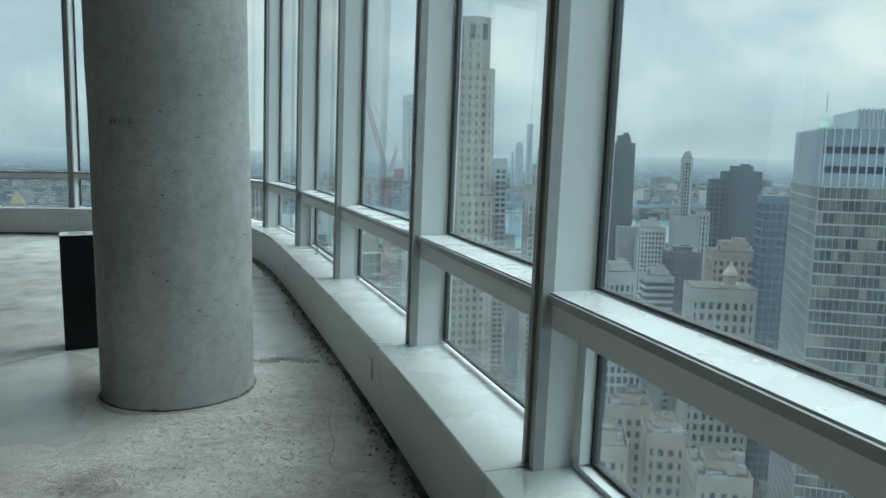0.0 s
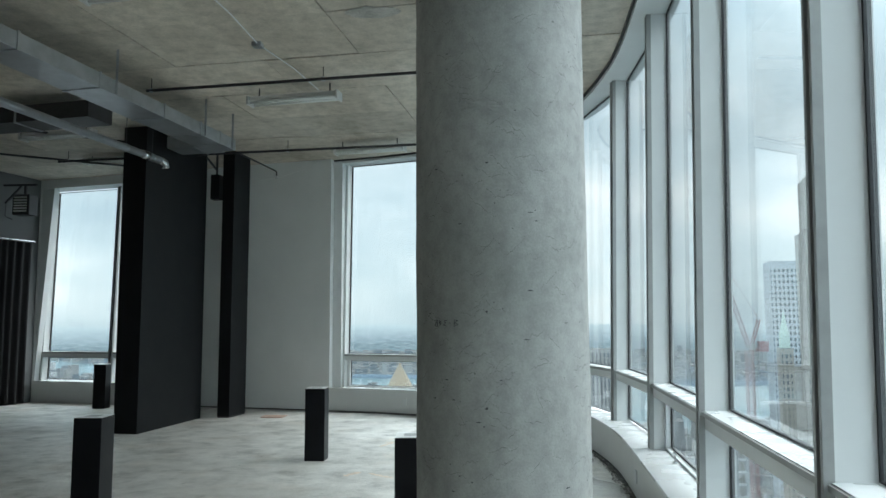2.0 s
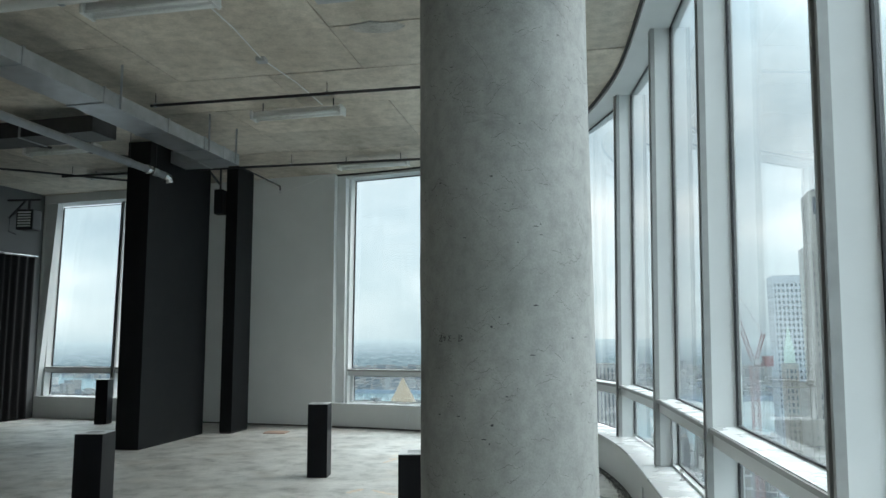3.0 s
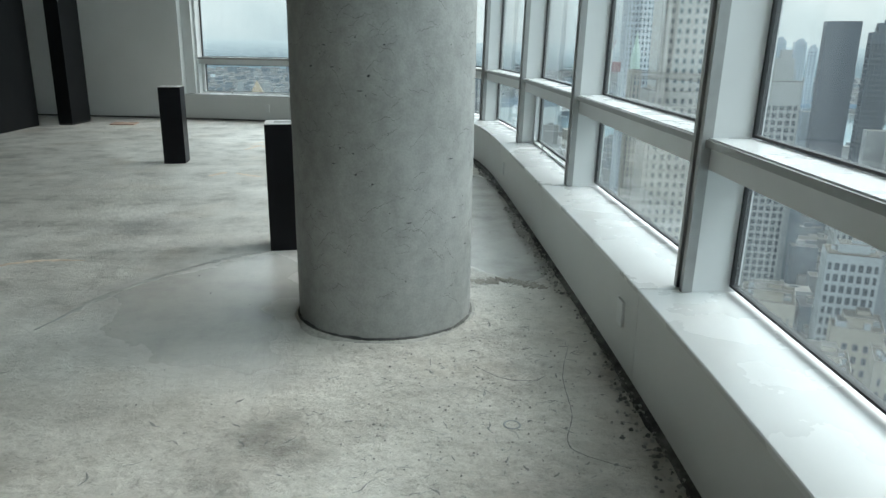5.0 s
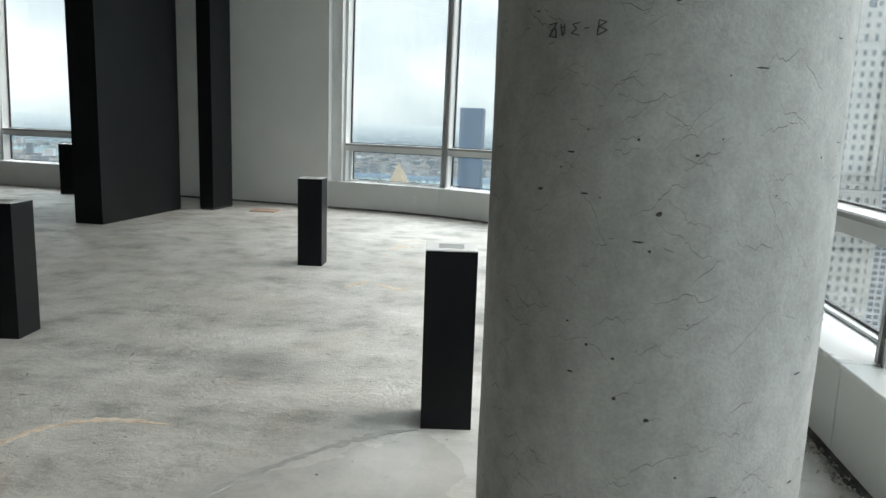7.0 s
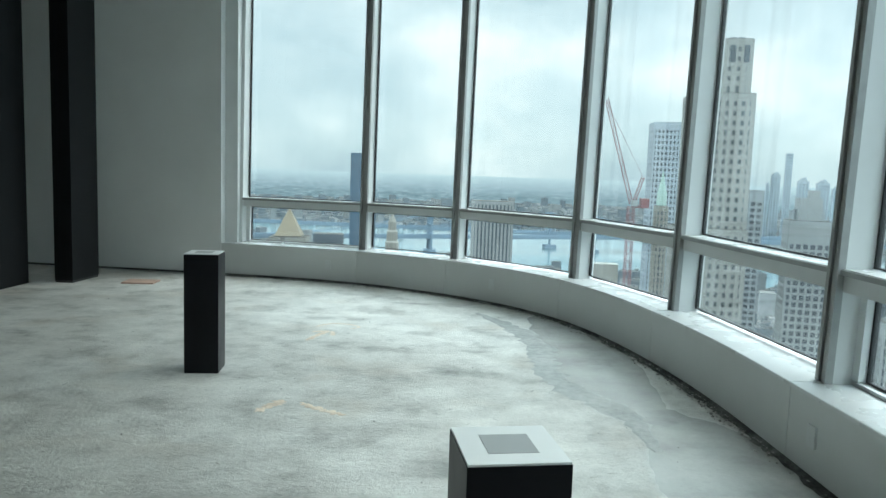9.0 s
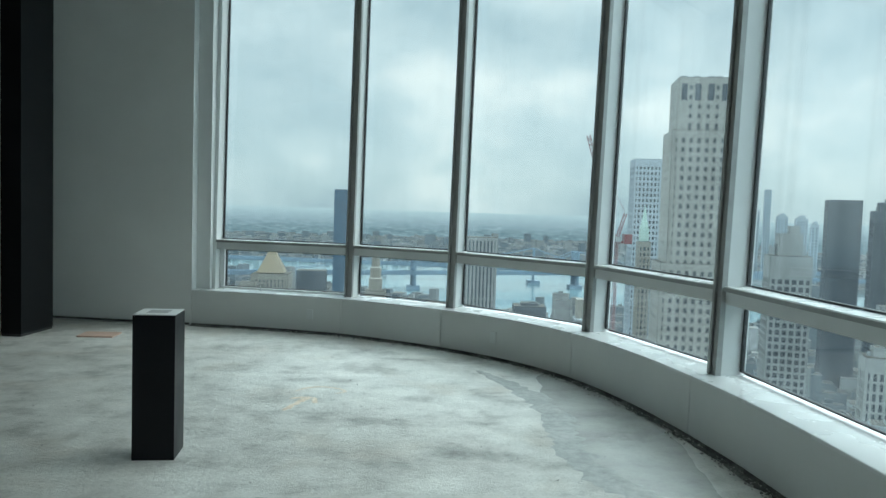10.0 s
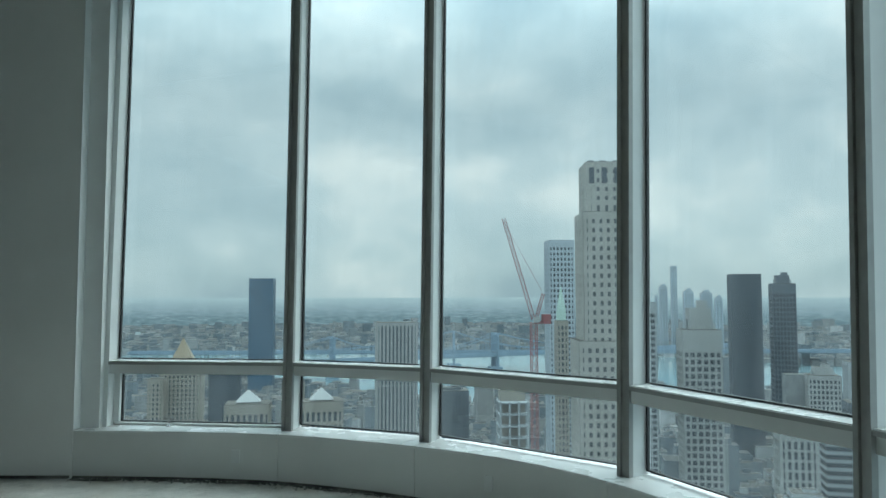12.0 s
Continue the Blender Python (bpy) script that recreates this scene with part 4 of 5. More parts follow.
for i in range(330):
    deg, z, seg = rn.uniform(-175, -5), rn.uniform(0.15, 3.9), rn.randint(6, 18)
    slope, pts = rn.gauss(0.0, 0.006), [(deg, z)]
    for k in range(seg):
        pts.append((pts[-1][0] + rn.uniform(0.4, 1.7), pts[-1][1] + slope + rn.gauss(0.0, 0.007)))
    full = rn.uniform(0.0005, 0.0014)
    for k, ((d0, z0), (d1, z1)) in enumerate(zip(pts, pts[1:])):
        o = len(g.v)
        t, u = (full * (1 - abs(2 * q / seg - 1)) + 0.0002 for q in (k, k + 1))
        for d, z_, q in ((d0, z0, -t), (d1, z1, -u), (d1, z1, u), (d0, z0, t)):
            g.v.append(tuple(on_column(d, z_ + q, 0.0042)))
        g.f.append((o, o + 1, o + 2, o + 3))
M_CRACK = plain("crack_shadow", (0.14, 0.14, 0.133), 0.9)
part("hairline_cracks", g, M_CRACK, col, "fine hairline cracks", kind="stuff")
# marker writing: scrawled strokes, a dash and a B
g = Geo()
SCRAWL = (((0, 0.9, 0.9, 1), (0.9, 1, 0.1, 0.1), (0.1, 0.1, 0.9, 0), (0.9, 0, 0.8, 0.6), (0.8, 0.6, 0.2, 0.5)),
          ((0.1, 0.9, 0.3, 0.1), (0, 0.6, 0.6, 0.7), (0.5, 0.9, 0.5, 0.2)),
          ((0.8, 0.9, 0.1, 0.8), (0.1, 0.8, 0.5, 0.5), (0.5, 0.5, 0.0, 0.2), (0.0, 0.2, 0.8, 0.05)),
          ((0.0, 0.5, 0.5, 0.5),),
          ((0, 0, 0.1, 1), (0.1, 1, 0.8, 0.85), (0.8, 0.85, 0.1, 0.55), (0.1, 0.55, 0.9, 0.3), (0.9, 0.3, 0, 0)))
for k, strokes in enumerate(SCRAWL):
    for x0, y0, x1, y1 in strokes:
        p = [on_column(-135.2 + (k * 1.28 + x) * 3.14, 1.704 + y * 0.034, 0.005) for x, y in ((x0, y0), (x1, y1))]
        g.bar(p[0], p[1], 0.0022)
part("marker_writing", g, M_INK, col, "faint black marker scrawl")
# pale mortar collar at its foot
g, k = Geo(), 48
for j in range(k):
    a = 2 * math.pi * j / k
    r = CR + 0.018 + 0.07 * max(0, noise.noise((math.cos(a) * 2.2, math.sin(a) * 2.2, 3.0)) + 0.25)
    for rr, z in ((CR - 0.01, 0.022), (CR + 0.010, 0.016), (r, 0.001)):
        g.v.append((CX + rr * math.cos(a), CY + rr * math.sin(a), z))
for j in range(k):
    q = (j + 1) % k
    for m in (0, 1):
        g.f.append((j * 3 + m, j * 3 + m + 1, q * 3 + m + 1, q * 3 + m))
part("mortar_collar", g, M_SCAR, col, "pale crumbling mortar collar")
# crumbled joint as a raised ring, the crevice's dark put into its colour
g = Geo()
for j in range(96):
    a = 2 * math.pi * j / 96
    q = noise.noise((math.cos(a) * 4, math.sin(a) * 4, 9.0)) + 0.5 * noise.noise((math.cos(a) * 13, math.sin(a) * 13, 2.0))
    for rr, z in ((CR - 0.01, 0.026 + 0.010 * q), (CR + 0.008, 0.022 + 0.008 * q), (CR + 0.013, 0.012)):
        g.v.append((CX + rr * math.cos(a), CY + rr * math.sin(a), z))
for j in range(96):
    q = (j + 1) % 96
    for m in (0, 1):
        g.f.append((j * 3 + m, j * 3 + m + 1, q * 3 + m + 1, q * 3 + m))
part("foot_joint", g, M_GAP, col, "dark crumbled joint round the foot")


# ---------------------------------------------------------------- plinths and black partitions
def plinth(at, turn, w=0.25, h=0.9):
    e = thing("display_plinth", (0, 0, 0), "tall black display plinth with a white card top", "plinth", "black plinths on the slab")
    part("body", Geo().box(-w / 2, -w / 2, 0, w / 2, w / 2, h - 0.006), M_PED, e, bevel=0.002)
    part("card_top", Geo().box(-w / 2 + 0.002, -w / 2 + 0.002, h - 0.006, w / 2 - 0.002, w / 2 - 0.002, h), M_CARD, e, "white card on top", bevel=0.001)
    part("printed_square", Geo().box(-0.062, -0.062, h, 0.062, 0.062, h + 0.001), M_UNIT, e, "plain grey printed square")
    e.matrix_basis = pose(*at, 0, 0, turn)
    return e


first = plinth((-0.377, 6.457, 0), 5.5)
copy_thing(first, pose(-2.133, 10.275, 0, 0, 0, 2.5))
copy_thing(first, pose(-3.40, 7.385, 0, 0, 0, 4.5))
copy_thing(first, pose(-8.09, 15.52, 0, 0, 0, 6))


def turned_box(x, y, w, l, turn, z0, z1):
    """A block from its right front corner, w to the left and l ahead, turned about that corner."""
    c, s = math.cos(radians(turn)), math.sin(radians(turn))
    return Geo().prism([(x + a * c - b * s, y + a * s + b * c) for a, b in ((-w, 0), (0, 0), (0, l), (-w, l))], z0, z1)


e = thing("black_partition", (-5.6, 13.1, 0), "tall free-standing matt black partition wall", "partition")
part("panel", turned_box(-5.516, 12.137, 0.41, 1.95, -5.35, 0.0, 4.93), M_BLACK, e, bevel=0.004)
e = thing("black_pier", (-4.9, 14.4, 0), "narrow matt black pier to the ceiling", "pier")
part("panel", turned_box(-4.822, 14.14, 0.24, 0.6, -8.0, 0.03, 4.97), M_BLACK, e, bevel=0.004)
part("foot_strip", turned_box(-4.828, 14.146, 0.228, 0.588, -8.0, 0.0, 0.03), M_PIPE, e, "dark foot strip")

# curtain along the side wall
e = thing("stage_curtain", tuple(B_ + INW * 2.5 + ALONG * -0.2) + (0.0,), "floor-length pleated black velvet curtain on a rail", "curtain")
g = Geo()
rows, cols = 8, 260
for r in range(rows + 1):
    z = 0.02 + 3.5 * r / rows
    for c in range(cols + 1):
        u = 0.30 + 5.2 * c / cols
        amp = 0.055 * (1.0 - 0.35 * r / rows)
        d = 0.16 + amp * math.sin(u * 34 + 0.9 * math.sin(u * 5.3)) + 0.02 * noise.noise((u * 3, z * 0.4, 1))
        p = B_ + INW * u - ALONG * d
        g.v.append((p.x, p.y, z))
for r in range(rows):
    for c in range(cols):
        a = r * (cols + 1) + c
        g.f.append((a, a + 1, a + cols + 2, a + cols + 1))
cu = part("cloth", g, M_CURTAIN, e, smooth=True)
a_, b_2 = B_ + INW * 0.25 - ALONG * 0.16, B_ + INW * 5.6 - ALONG * 0.16
part("rail", Geo().tube([(a_.x, a_.y, 3.55), (b_2.x, b_2.y, 3.55)], 0.016, 8), M_CHROME, e, "bare steel rail")

# heater on its bracket
hp = B_ + INW * 1.0 - ALONG * 0.62
e = thing("unit_heater", (hp.x, hp.y, 4.05), "dark wall-hung unit heater with pale louvres", "heater")
g = Geo()
hx, hy = hp.x, hp.y
part("casing", Geo().box(hx - 0.19, hy - 0.14, 4.02, hx + 0.19, hy + 0.14, 4.46), M_PIPE, e, bevel=0.03)
for k in range(6):
    part("louvre", Geo().box(hx - 0.14, hy - 0.165, 4.085 + k * 0.058, hx + 0.14, hy - 0.142, 4.115 + k * 0.058), M_CARD, e, "pale louvre blade")
part("bracket", Geo().bar((hx - 0.5, hy, 4.68), (hx + 0.25, hy, 4.68), 0.04).bar((hx, hy, 4.46), (hx, hy, 4.68), 0.04).bar((hx - 0.45, hy, 4.3), (hx - 0.1, hy, 4.66), 0.03), M_PIPE, e, "dark steel bracket")
part("cable", Geo().tube([(hx - 0.2, hy - 0.1, 4.4), (hx - 0.36, hy - 0.1, 4.3), (hx - 0.38, hy - 0.08, 4.0), (hx - 0.2, hy - 0.1, 3.93)], 0.008, 6), M_PIPE, e)

# loudspeaker on the partition
e = thing("loudspeaker", (-5.2, 14.2, 4.1), "dark loudspeaker on a ceiling bracket", "loudspeaker")
part("cabinet", Geo().box(-5.27, 14.1, 4.05, -5.10, 14.3, 4.52), M_BLACK, e, bevel=0.012)
part("bracket", Geo().bar((-5.19, 14.2, 4.52), (-5.19, 14.2, CEIL), 0.03).bar((-5.4, 14.0, 4.93), (-5.19, 14.2, 4.62), 0.03), M_PIPE, e)


# ---------------------------------------------------------------- ceiling services
def duct_run(name, a, b, w, z0, z1, label, ribs, hang, metal=M_GALV):
    a, b = Vector(a), Vector(b)
    d = (b - a).normalized()
    o = Vector((-d.y, d.x)) * w
    mid = (a + b) / 2
    e = thing(name, (mid.x, mid.y, z0), label, "duct")
    part("duct_body", Geo().prism([tuple(a), tuple(b), tuple(b + o), tuple(a + o)], z0, z1), metal, e, bevel=0.006)
    for t in ribs:
        p = a + d * t
        q = p + d * 0.03
        u = o.normalized() * 0.012
        part("flange", Geo().prism([tuple(p - u), tuple(q - u), tuple(q + o + u), tuple(p + o + u)], z0 - 0.012, z1 + 0.012), M_GALV, e, "folded steel flange")
    for t in hang:
        p = a + d * t - o.normalized() * 0.02
        part("hanger", Geo().bar((p.x, p.y, z0), (p.x, p.y, CEIL), 0.028, 0.006), M_GALV, e, "thin steel hanger strap")
    return e


duct_run("air_duct", (-5.05, 2.8), (-3.96, 11.98), 0.48, 4.44, 4.62, "long galvanised sheet-metal air duct under the ceiling", (1.2, 2.4, 3.6, 4.8, 6.02, 7.3, 8.2, 8.75), (2.0, 4.2, 6.3, 8.3, 9.1))
duct_run("cross_duct", (-5.4, 10.9), (-10.3, 11.6), 0.5, 4.60, 4.84, "dark grey cross duct under the ceiling", (1.2, 2.4, 3.6), (0.6, 2.2, 3.9), M_PIPE)
duct_run("stub_duct", (-4.55, 13.0), (-5.35, 13.05), 0.5, 4.66, 4.86, "short galvanised duct stub beside the partition", (0.3,), (0.2,))


def pipe_run(name, pts, r, material, label, hangers=(), category="pipe", ring=False):
    e = thing(name, pts[0], label, category)
    part("pipe_body", Geo().tube(pts, r, 12), material, e, smooth=True)
    for x, y in hangers:
        z = pts[0][2]
        g = Geo().bar((x, y, z + r), (x, y, CEIL), 0.008)
        part("hanger", g, M_PIPE, e, "threaded rod hanger")
        part("clamp", Geo().tube([(x, y - 0.012, z), (x, y + 0.012, z)], r + 0.010, 14), M_GALV, e, "steel pipe clamp", smooth=True)
    return e


d_ = Vector((-5.155 + 5.526, 12.0 - 8.626)).normalized()
e = pipe_run("drain_pipe", [(-5.526 - d_.x * 6, 8.626 - d_.y * 6, 4.30), (-5.155, 12.0, 4.30)], 0.055, M_GALV, "grey cast drain pipe hung below the ceiling",
             [(-5.26, 11.05), (-5.19, 11.7), (-5.6, 8.0), (-5.8, 6.0)])
part("coupling", Geo().tube([(-5.215, 11.46, 4.3), (-5.200, 11.58, 4.3)], 0.068, 14), M_CHROME, e, "steel coupling", smooth=True)
part("end_elbow", Geo().tube([(-5.165, 11.9, 4.3), (-5.15, 12.03, 4.29), (-5.14, 12.05, 4.2)], 0.062, 14), M_CHROME, e, "steel end elbow", smooth=True)
pipe_run("sprinkler_pipe", [(-4.47, 10.11, 4.83), (-0.76, 9.79, 4.83), (0.9, 9.65, 4.83)], 0.020, M_PIPE, "thin dark sprinkler pipe across the ceiling", [(-4.4, 10.10), (-2.0, 9.90)])
e = pipe_run("sprinkler_pipe", [(-8.2, 13.9, 4.80), (-4.41, 13.58, 4.80), (-1.21, 13.35, 4.80), (-0.4, 13.3, 4.80)], 0.022, M_PIPE, "thin dark sprinkler pipe across the ceiling", [(-3.6, 13.52), (-6.6, 13.77)])
part("branch", Geo().tube([(-4.55, 13.6, 4.80), (-4.39, 15.2, 4.80), (-4.38, 15.26, 4.79), (-4.38, 15.27, 4.71)], 0.016, 8), M_PIPE, e)
part("sprinkler_head", Geo().lathe(-4.38, 15.27, [(0.02, 4.66), (0.03, 4.665), (0.01, 4.68), (0.014, 4.72)], 10), M_CHROME, e, "small steel sprinkler head")
pipe_run("sprinkler_pipe", [(-10.0, 9.6, 4.8), (-5.75, 12.9, 4.8)], 0.02, M_PIPE, "thin dark sprinkler pipe across the ceiling", [(-7.5, 11.54)])
pipe_run("sprinkler_pipe", [(-10.1, 12.4, 4.82), (-6.2, 15.2, 4.82)], 0.02, M_PIPE, "thin dark sprinkler pipe across the ceiling", [(-8.0, 13.9)])
for k in range(2):
    y = 6.82 - k * 0.2
    pipe_run("pvc_pipe", [(-9.0, y + 0.7, 4.72), (-4.2, y + 0.1, 4.72), (-2.95, y - 0.05, 4.72), (-2.80, y - 0.06, 4.74), (-2.76, y - 0.06, 4.82), (-2.76, y - 0.06, CEIL)], 0.05, M_WPIPE, "white plastic pipe bending up into the ceiling", [(-3.6, y + 0.03)])


def strip_lamp(at, turn):
    e = thing("strip_lamp", (0, 0, 0), "unlit white twin-tube fluorescent strip lamp", "ceiling lamp", "strip lamps under the ceiling")
    part("housing", Geo().box(-0.66, -0.05, 0.05, 0.66, 0.05, 0.12), M_LAMP, e, bevel=0.004)
    g = Geo().add([(-0.66, -0.13, 0.035), (0.66, -0.13, 0.035), (0.66, -0.05, 0.075), (-0.66, -0.05, 0.075), (-0.66, -0.13, 0.039), (0.66, -0.13, 0.039), (0.66, -0.05, 0.08), (-0.66, -0.05, 0.08)],
                  [(3, 2, 1, 0), (4, 5, 6, 7), (0, 1, 5, 4), (1, 2, 6, 5), (2, 3, 7, 6), (3, 0, 4, 7)])
    part("reflector", g, M_LAMP, e)
    g2 = Geo().add([(x, -y, z) for x, y, z in g.v], [tuple(reversed(f)) for f in g.f])
    part("reflector", g2, M_LAMP, e)
    for y in (-0.06, 0.06):
        part("tube", Geo().tube([(-0.63, y, 0.025), (0.63, y, 0.025)], 0.016, 10), M_TUBE, e, "frosted glass tube", smooth=True)
    for x in (-0.65, 0.65):
        part("end_cap", Geo().box(x - 0.015, -0.10, 0.0, x + 0.015, 0.10, 0.12), M_LAMP, e, bevel=0.003)
        part("hanger", Geo().bar((x * 0.8, 0, 0.12), (x * 0.8, 0, 0.245), 0.012), M_PIPE, e)
    e.matrix_basis = pose(*at, 0, 0, turn)
    return e


lamp = strip_lamp((-2.58, 10.55, 4.73), -7)
copy_thing(lamp, pose(-2.15, 13.72, 4.76, 0, 0, -9))
copy_thing(lamp, pose(-2.98, 7.22, 4.75, 0, 0, -5))
copy_thing(lamp, pose(-6.9, 11.9, 4.70, 0, 0, -7))
copy_thing(lamp, pose(-7.3, 14.3, 4.84, 0, 0, -8))
e = thing("conduit", (-2.3, 8.9, 4.97), "thin grey electrical conduit with a junction box", "conduit")
part("cable", Geo().tube([(-2.62, 7.3, 4.98), (-2.56, 8.2, 4.985), (-2.56, 9.05, 4.985), (-2.36, 9.8, 4.95), (-2.2, 10.42, 4.86)], 0.008, 6), M_CARD, e)
part("junction_box", Geo().box(-2.62, 9.0, 4.95, -2.51, 9.11, 5.0), M_GALV, e, bevel=0.003)
e = thing("wall_cable", (-4.2, 15.3, 4.7), "thin sagging white cable by the wall head", "cable")
part("cable", Geo().tube([(-4.75, 15.3, 4.62), (-4.3, 15.28, 4.68), (-3.8, 15.18, 4.80), (-3.45, 15.1, 4.93)], 0.005, 6), M_CARD, e)
e = thing("vent_box", (-1.25, 7.1, 4.8), "small galvanised box under the ceiling", "vent")
part("box", turned_box(-1.08, 6.95, 0.36, 0.34, -5, 4.78, CEIL), M_GALV, e, bevel=0.005)
g, rn = Geo(), random.Random(9)
ring = [(-1.05 + 0.32 * math.cos(a) * rn.uniform(0.8, 1.1), 8.34 + 0.16 * math.sin(a) * rn.uniform(0.7, 1.1)) for a in (2 * math.pi * k / 18 for k in range(18))]
structure("ceiling_scar", Geo().prism(ring, CEIL - 0.012, CEIL), M_SCAR, "pale spalled patch in the ceiling", "ceiling patch")

# outlets on the ledge front
for s_, z in ((along(1.37, 4.35), 0.27), (along(1.53, 8.35), 0.24), (along(-1.7, 14.7), 0.24), (along(0.4, 13.3), 0.24)):
    p, q = edge(s_ - 0.04, 0.004), edge(s_ + 0.04, 0.004)
    e = thing("wall_outlet", (p.x, p.y, z - 0.06), "white cover plate on the ledge front", "outlet", "outlets in the ledge front")
    o = Vector(((q - p).y, -(q - p).x, 0)).normalized() * 0.008
    part("plate", Geo().hexa([(p - o) + Vector((0, 0, z - 0.06 - SILL)), (p + o) + Vector((0, 0, z - 0.06 - SILL)), (q + o) + Vector((0, 0, z - 0.06 - SILL)), (q - o) + Vector((0, 0, z - 0.06 - SILL))],
                             [(p - o) + Vector((0, 0, z + 0.06 - SILL)), (p + o) + Vector((0, 0, z + 0.06 - SILL)), (q + o) + Vector((0, 0, z + 0.06 - SILL)), (q - o) + Vector((0, 0, z + 0.06 - SILL))]), M_WHITEPL, e)


# ---------------------------------------------------------------- the city below
EYE0 = Vector((-0.3, 3.5))
GROUND = -200.0


def spot(az, dist):
    a = radians(az)
    return EYE0 + Vector((math.sin(a), math.cos(a))) * dist


def height(el, dist):
    return 1.6 + dist * math.tan(radians(el))


def rect(c, ux, uy, w, l):
    """Counter-clockwise rectangle round c; ux across, uy away."""
    return [tuple(c - ux * w / 2 - uy * l / 2), tuple(c + ux * w / 2 - uy * l / 2), tuple(c + ux * w / 2 + uy * l / 2), tuple(c - ux * w / 2 + uy * l / 2)]


def roofed(ob):
    """Flat tops take roofing in place of wall stone, darkened against the overbright zenith."""
    me = ob.data
    me.materials.append(C_ROOFS)
    me.polygons.foreach_set("material_index", [1 if p.normal.z > 0.9 else 0 for p in me.polygons])
    return ob


def block(e, c, yaw, w, l, z0, z1, wall, glazing, storey, bay, pier, spandrel, proud=0.35, top_blank=0.0, label=""):
    """A storeyed block: a glazed core with floor bands and piers standing proud of it."""
    ux = Vector((math.cos(radians(-yaw)), math.sin(radians(-yaw))))
    uy = Vector((-ux.y, ux.x))
    core = part("core", Geo().prism(rect(c, ux, uy, w - 2 * proud, l - 2 * proud), z0, z1 - 0.5), glazing, e)
    g = Geo()
    z = z1
    n = max(1, int(min(z1 - z0, 190) / storey))
    if top_blank:
        g.prism(rect(c, ux, uy, w - 0.1, l - 0.1), z1 - top_blank, z1)
        z -= top_blank
    for i in range(n):
        zt = z - i * storey
        if zt - storey * spandrel < z0:
            break
        g.prism(rect(c, ux, uy, w - proud * 0.5, l - proud * 0.5), zt - storey * spandrel, zt)
    roofed(part("floor_bands", g, wall, e, kind="stuff"))
    if pier:
        g = Geo()
        for length, across, ua, ub in ((w, l, ux, uy), (l, w, uy, ux)):
            m = max(1, round(length / bay))
            for i in range(m + 1):
                t = -length / 2 + length * i / m
                pw = bay * pier
                t = min(max(t, -length / 2 + pw / 2), length / 2 - pw / 2)
                for sgn in (-1, 1):
                    p = c + ua * t + ub * sgn * (across / 2 - proud / 2)
                    g.prism([tuple(q) for q in rect(p, ux, uy, pw if ua is ux else proud, proud if ua is ux else pw)], z0, z1)
        part("piers", g, wall, e, kind="stuff")
    part("roof", Geo().prism(rect(c, ux, uy, w - 1, l - 1), z1 - 0.4, z1 + 0.25), C_ROOF, e)
    return ux, uy


def tower(name, az0, az1, el, dist, yaw, wall, glazing, storey, bay, pier, spandrel, label, deep=1.0, top_blank=0.0, crown=0.0, proud=0.35, category="building"):
    az = (az0 + az1) / 2
    span = 2 * dist * math.tan(radians((az1 - az0) / 2))
    rel = radians(abs(yaw - az))
    w = span / (math.cos(rel) + deep * math.sin(rel))
    l = w * deep
    c = spot(az, dist + l / 2)
    z1 = height(el, dist)
    e = thing(name, (c.x, c.y, GROUND), label, category)
    ux, uy = block(e, c, yaw, w, l, GROUND, z1, wall, glazing, storey, bay, pier, spandrel, proud, top_blank)
    if crown:
        roofed(part("plant_room", Geo().prism(rect(c, ux, uy, w * 0.55, l * 0.6), z1, z1 + crown).prism(rect(c + ux * w * 0.1, ux, uy, w * 0.25, l * 0.25), z1 + crown, z1 + crown * 1.35), wall, e))
        g = Geo()
        for k in (-0.3, 0.05, 0.33):
            p = c + ux * w * k
            g.box(p.x - 1, p.y - 1, z1, p.x + 1, p.y + 1, z1 + crown * 0.5)
        roofed(part("roof_units", g, C_GREY, e, "grey roof machinery", kind="stuff"))
    return e, c, ux, uy, w, l, z1


# tall limestone tower with setbacks
tw_c = spot(23.1, 392)
e = thing("limestone_tower", (tw_c.x, tw_c.y, GROUND), "tall pale limestone apartment tower with setbacks", "tower")
Z1, Z2, Z3 = height(10.1, 380), height(6.3, 380), height(-3.5, 380)
ux, uy = block(e, tw_c, 12, 25.0, 22.0, Z2, Z1, C_BEIGE, C_WINDOW, 4.6, 4.2, 0.62, 0.55, 0.5, 1.2)
block(e, tw_c, 12, 29.5, 26.0, Z3, Z2, C_BEIGE, C_WINDOW, 4.6, 3.7, 0.56, 0.5, 0.5, 1.4)
block(e, tw_c - ux * 1.2, 12, 33.0, 29.0, GROUND, Z3, C_BEIGE, C_WINDOW, 4.6, 3.7, 0.52, 0.48, 0.5, 1.2)
g = Geo()
for t in (-9.5, -3.2, 3.2, 9.5):
    g.prism(rect(tw_c + ux * t - uy * 11.0, ux, uy, 2.6, 0.5), Z1 - 11, Z1 - 3)
part("crown_openings", g, C_GLASS, e, "tall dark crown openings", kind="stuff")
g = Geo()
for t in (-8, -2, 5, 9):
    g.prism(rect(tw_c + ux * t, ux, uy, 3, 3), Z1, Z1 + 2.5)
roofed(part("roof_units", g, C_GREY, e, kind="stuff"))

tower("steel_clad_tower", 18.4, 20.75, 4.2, 620, 8, C_SILVER, C_GLASS, 4.4, 3.3, 0.42, 0.45, "rippled steel-clad residential tower", 1.0, 4.0)
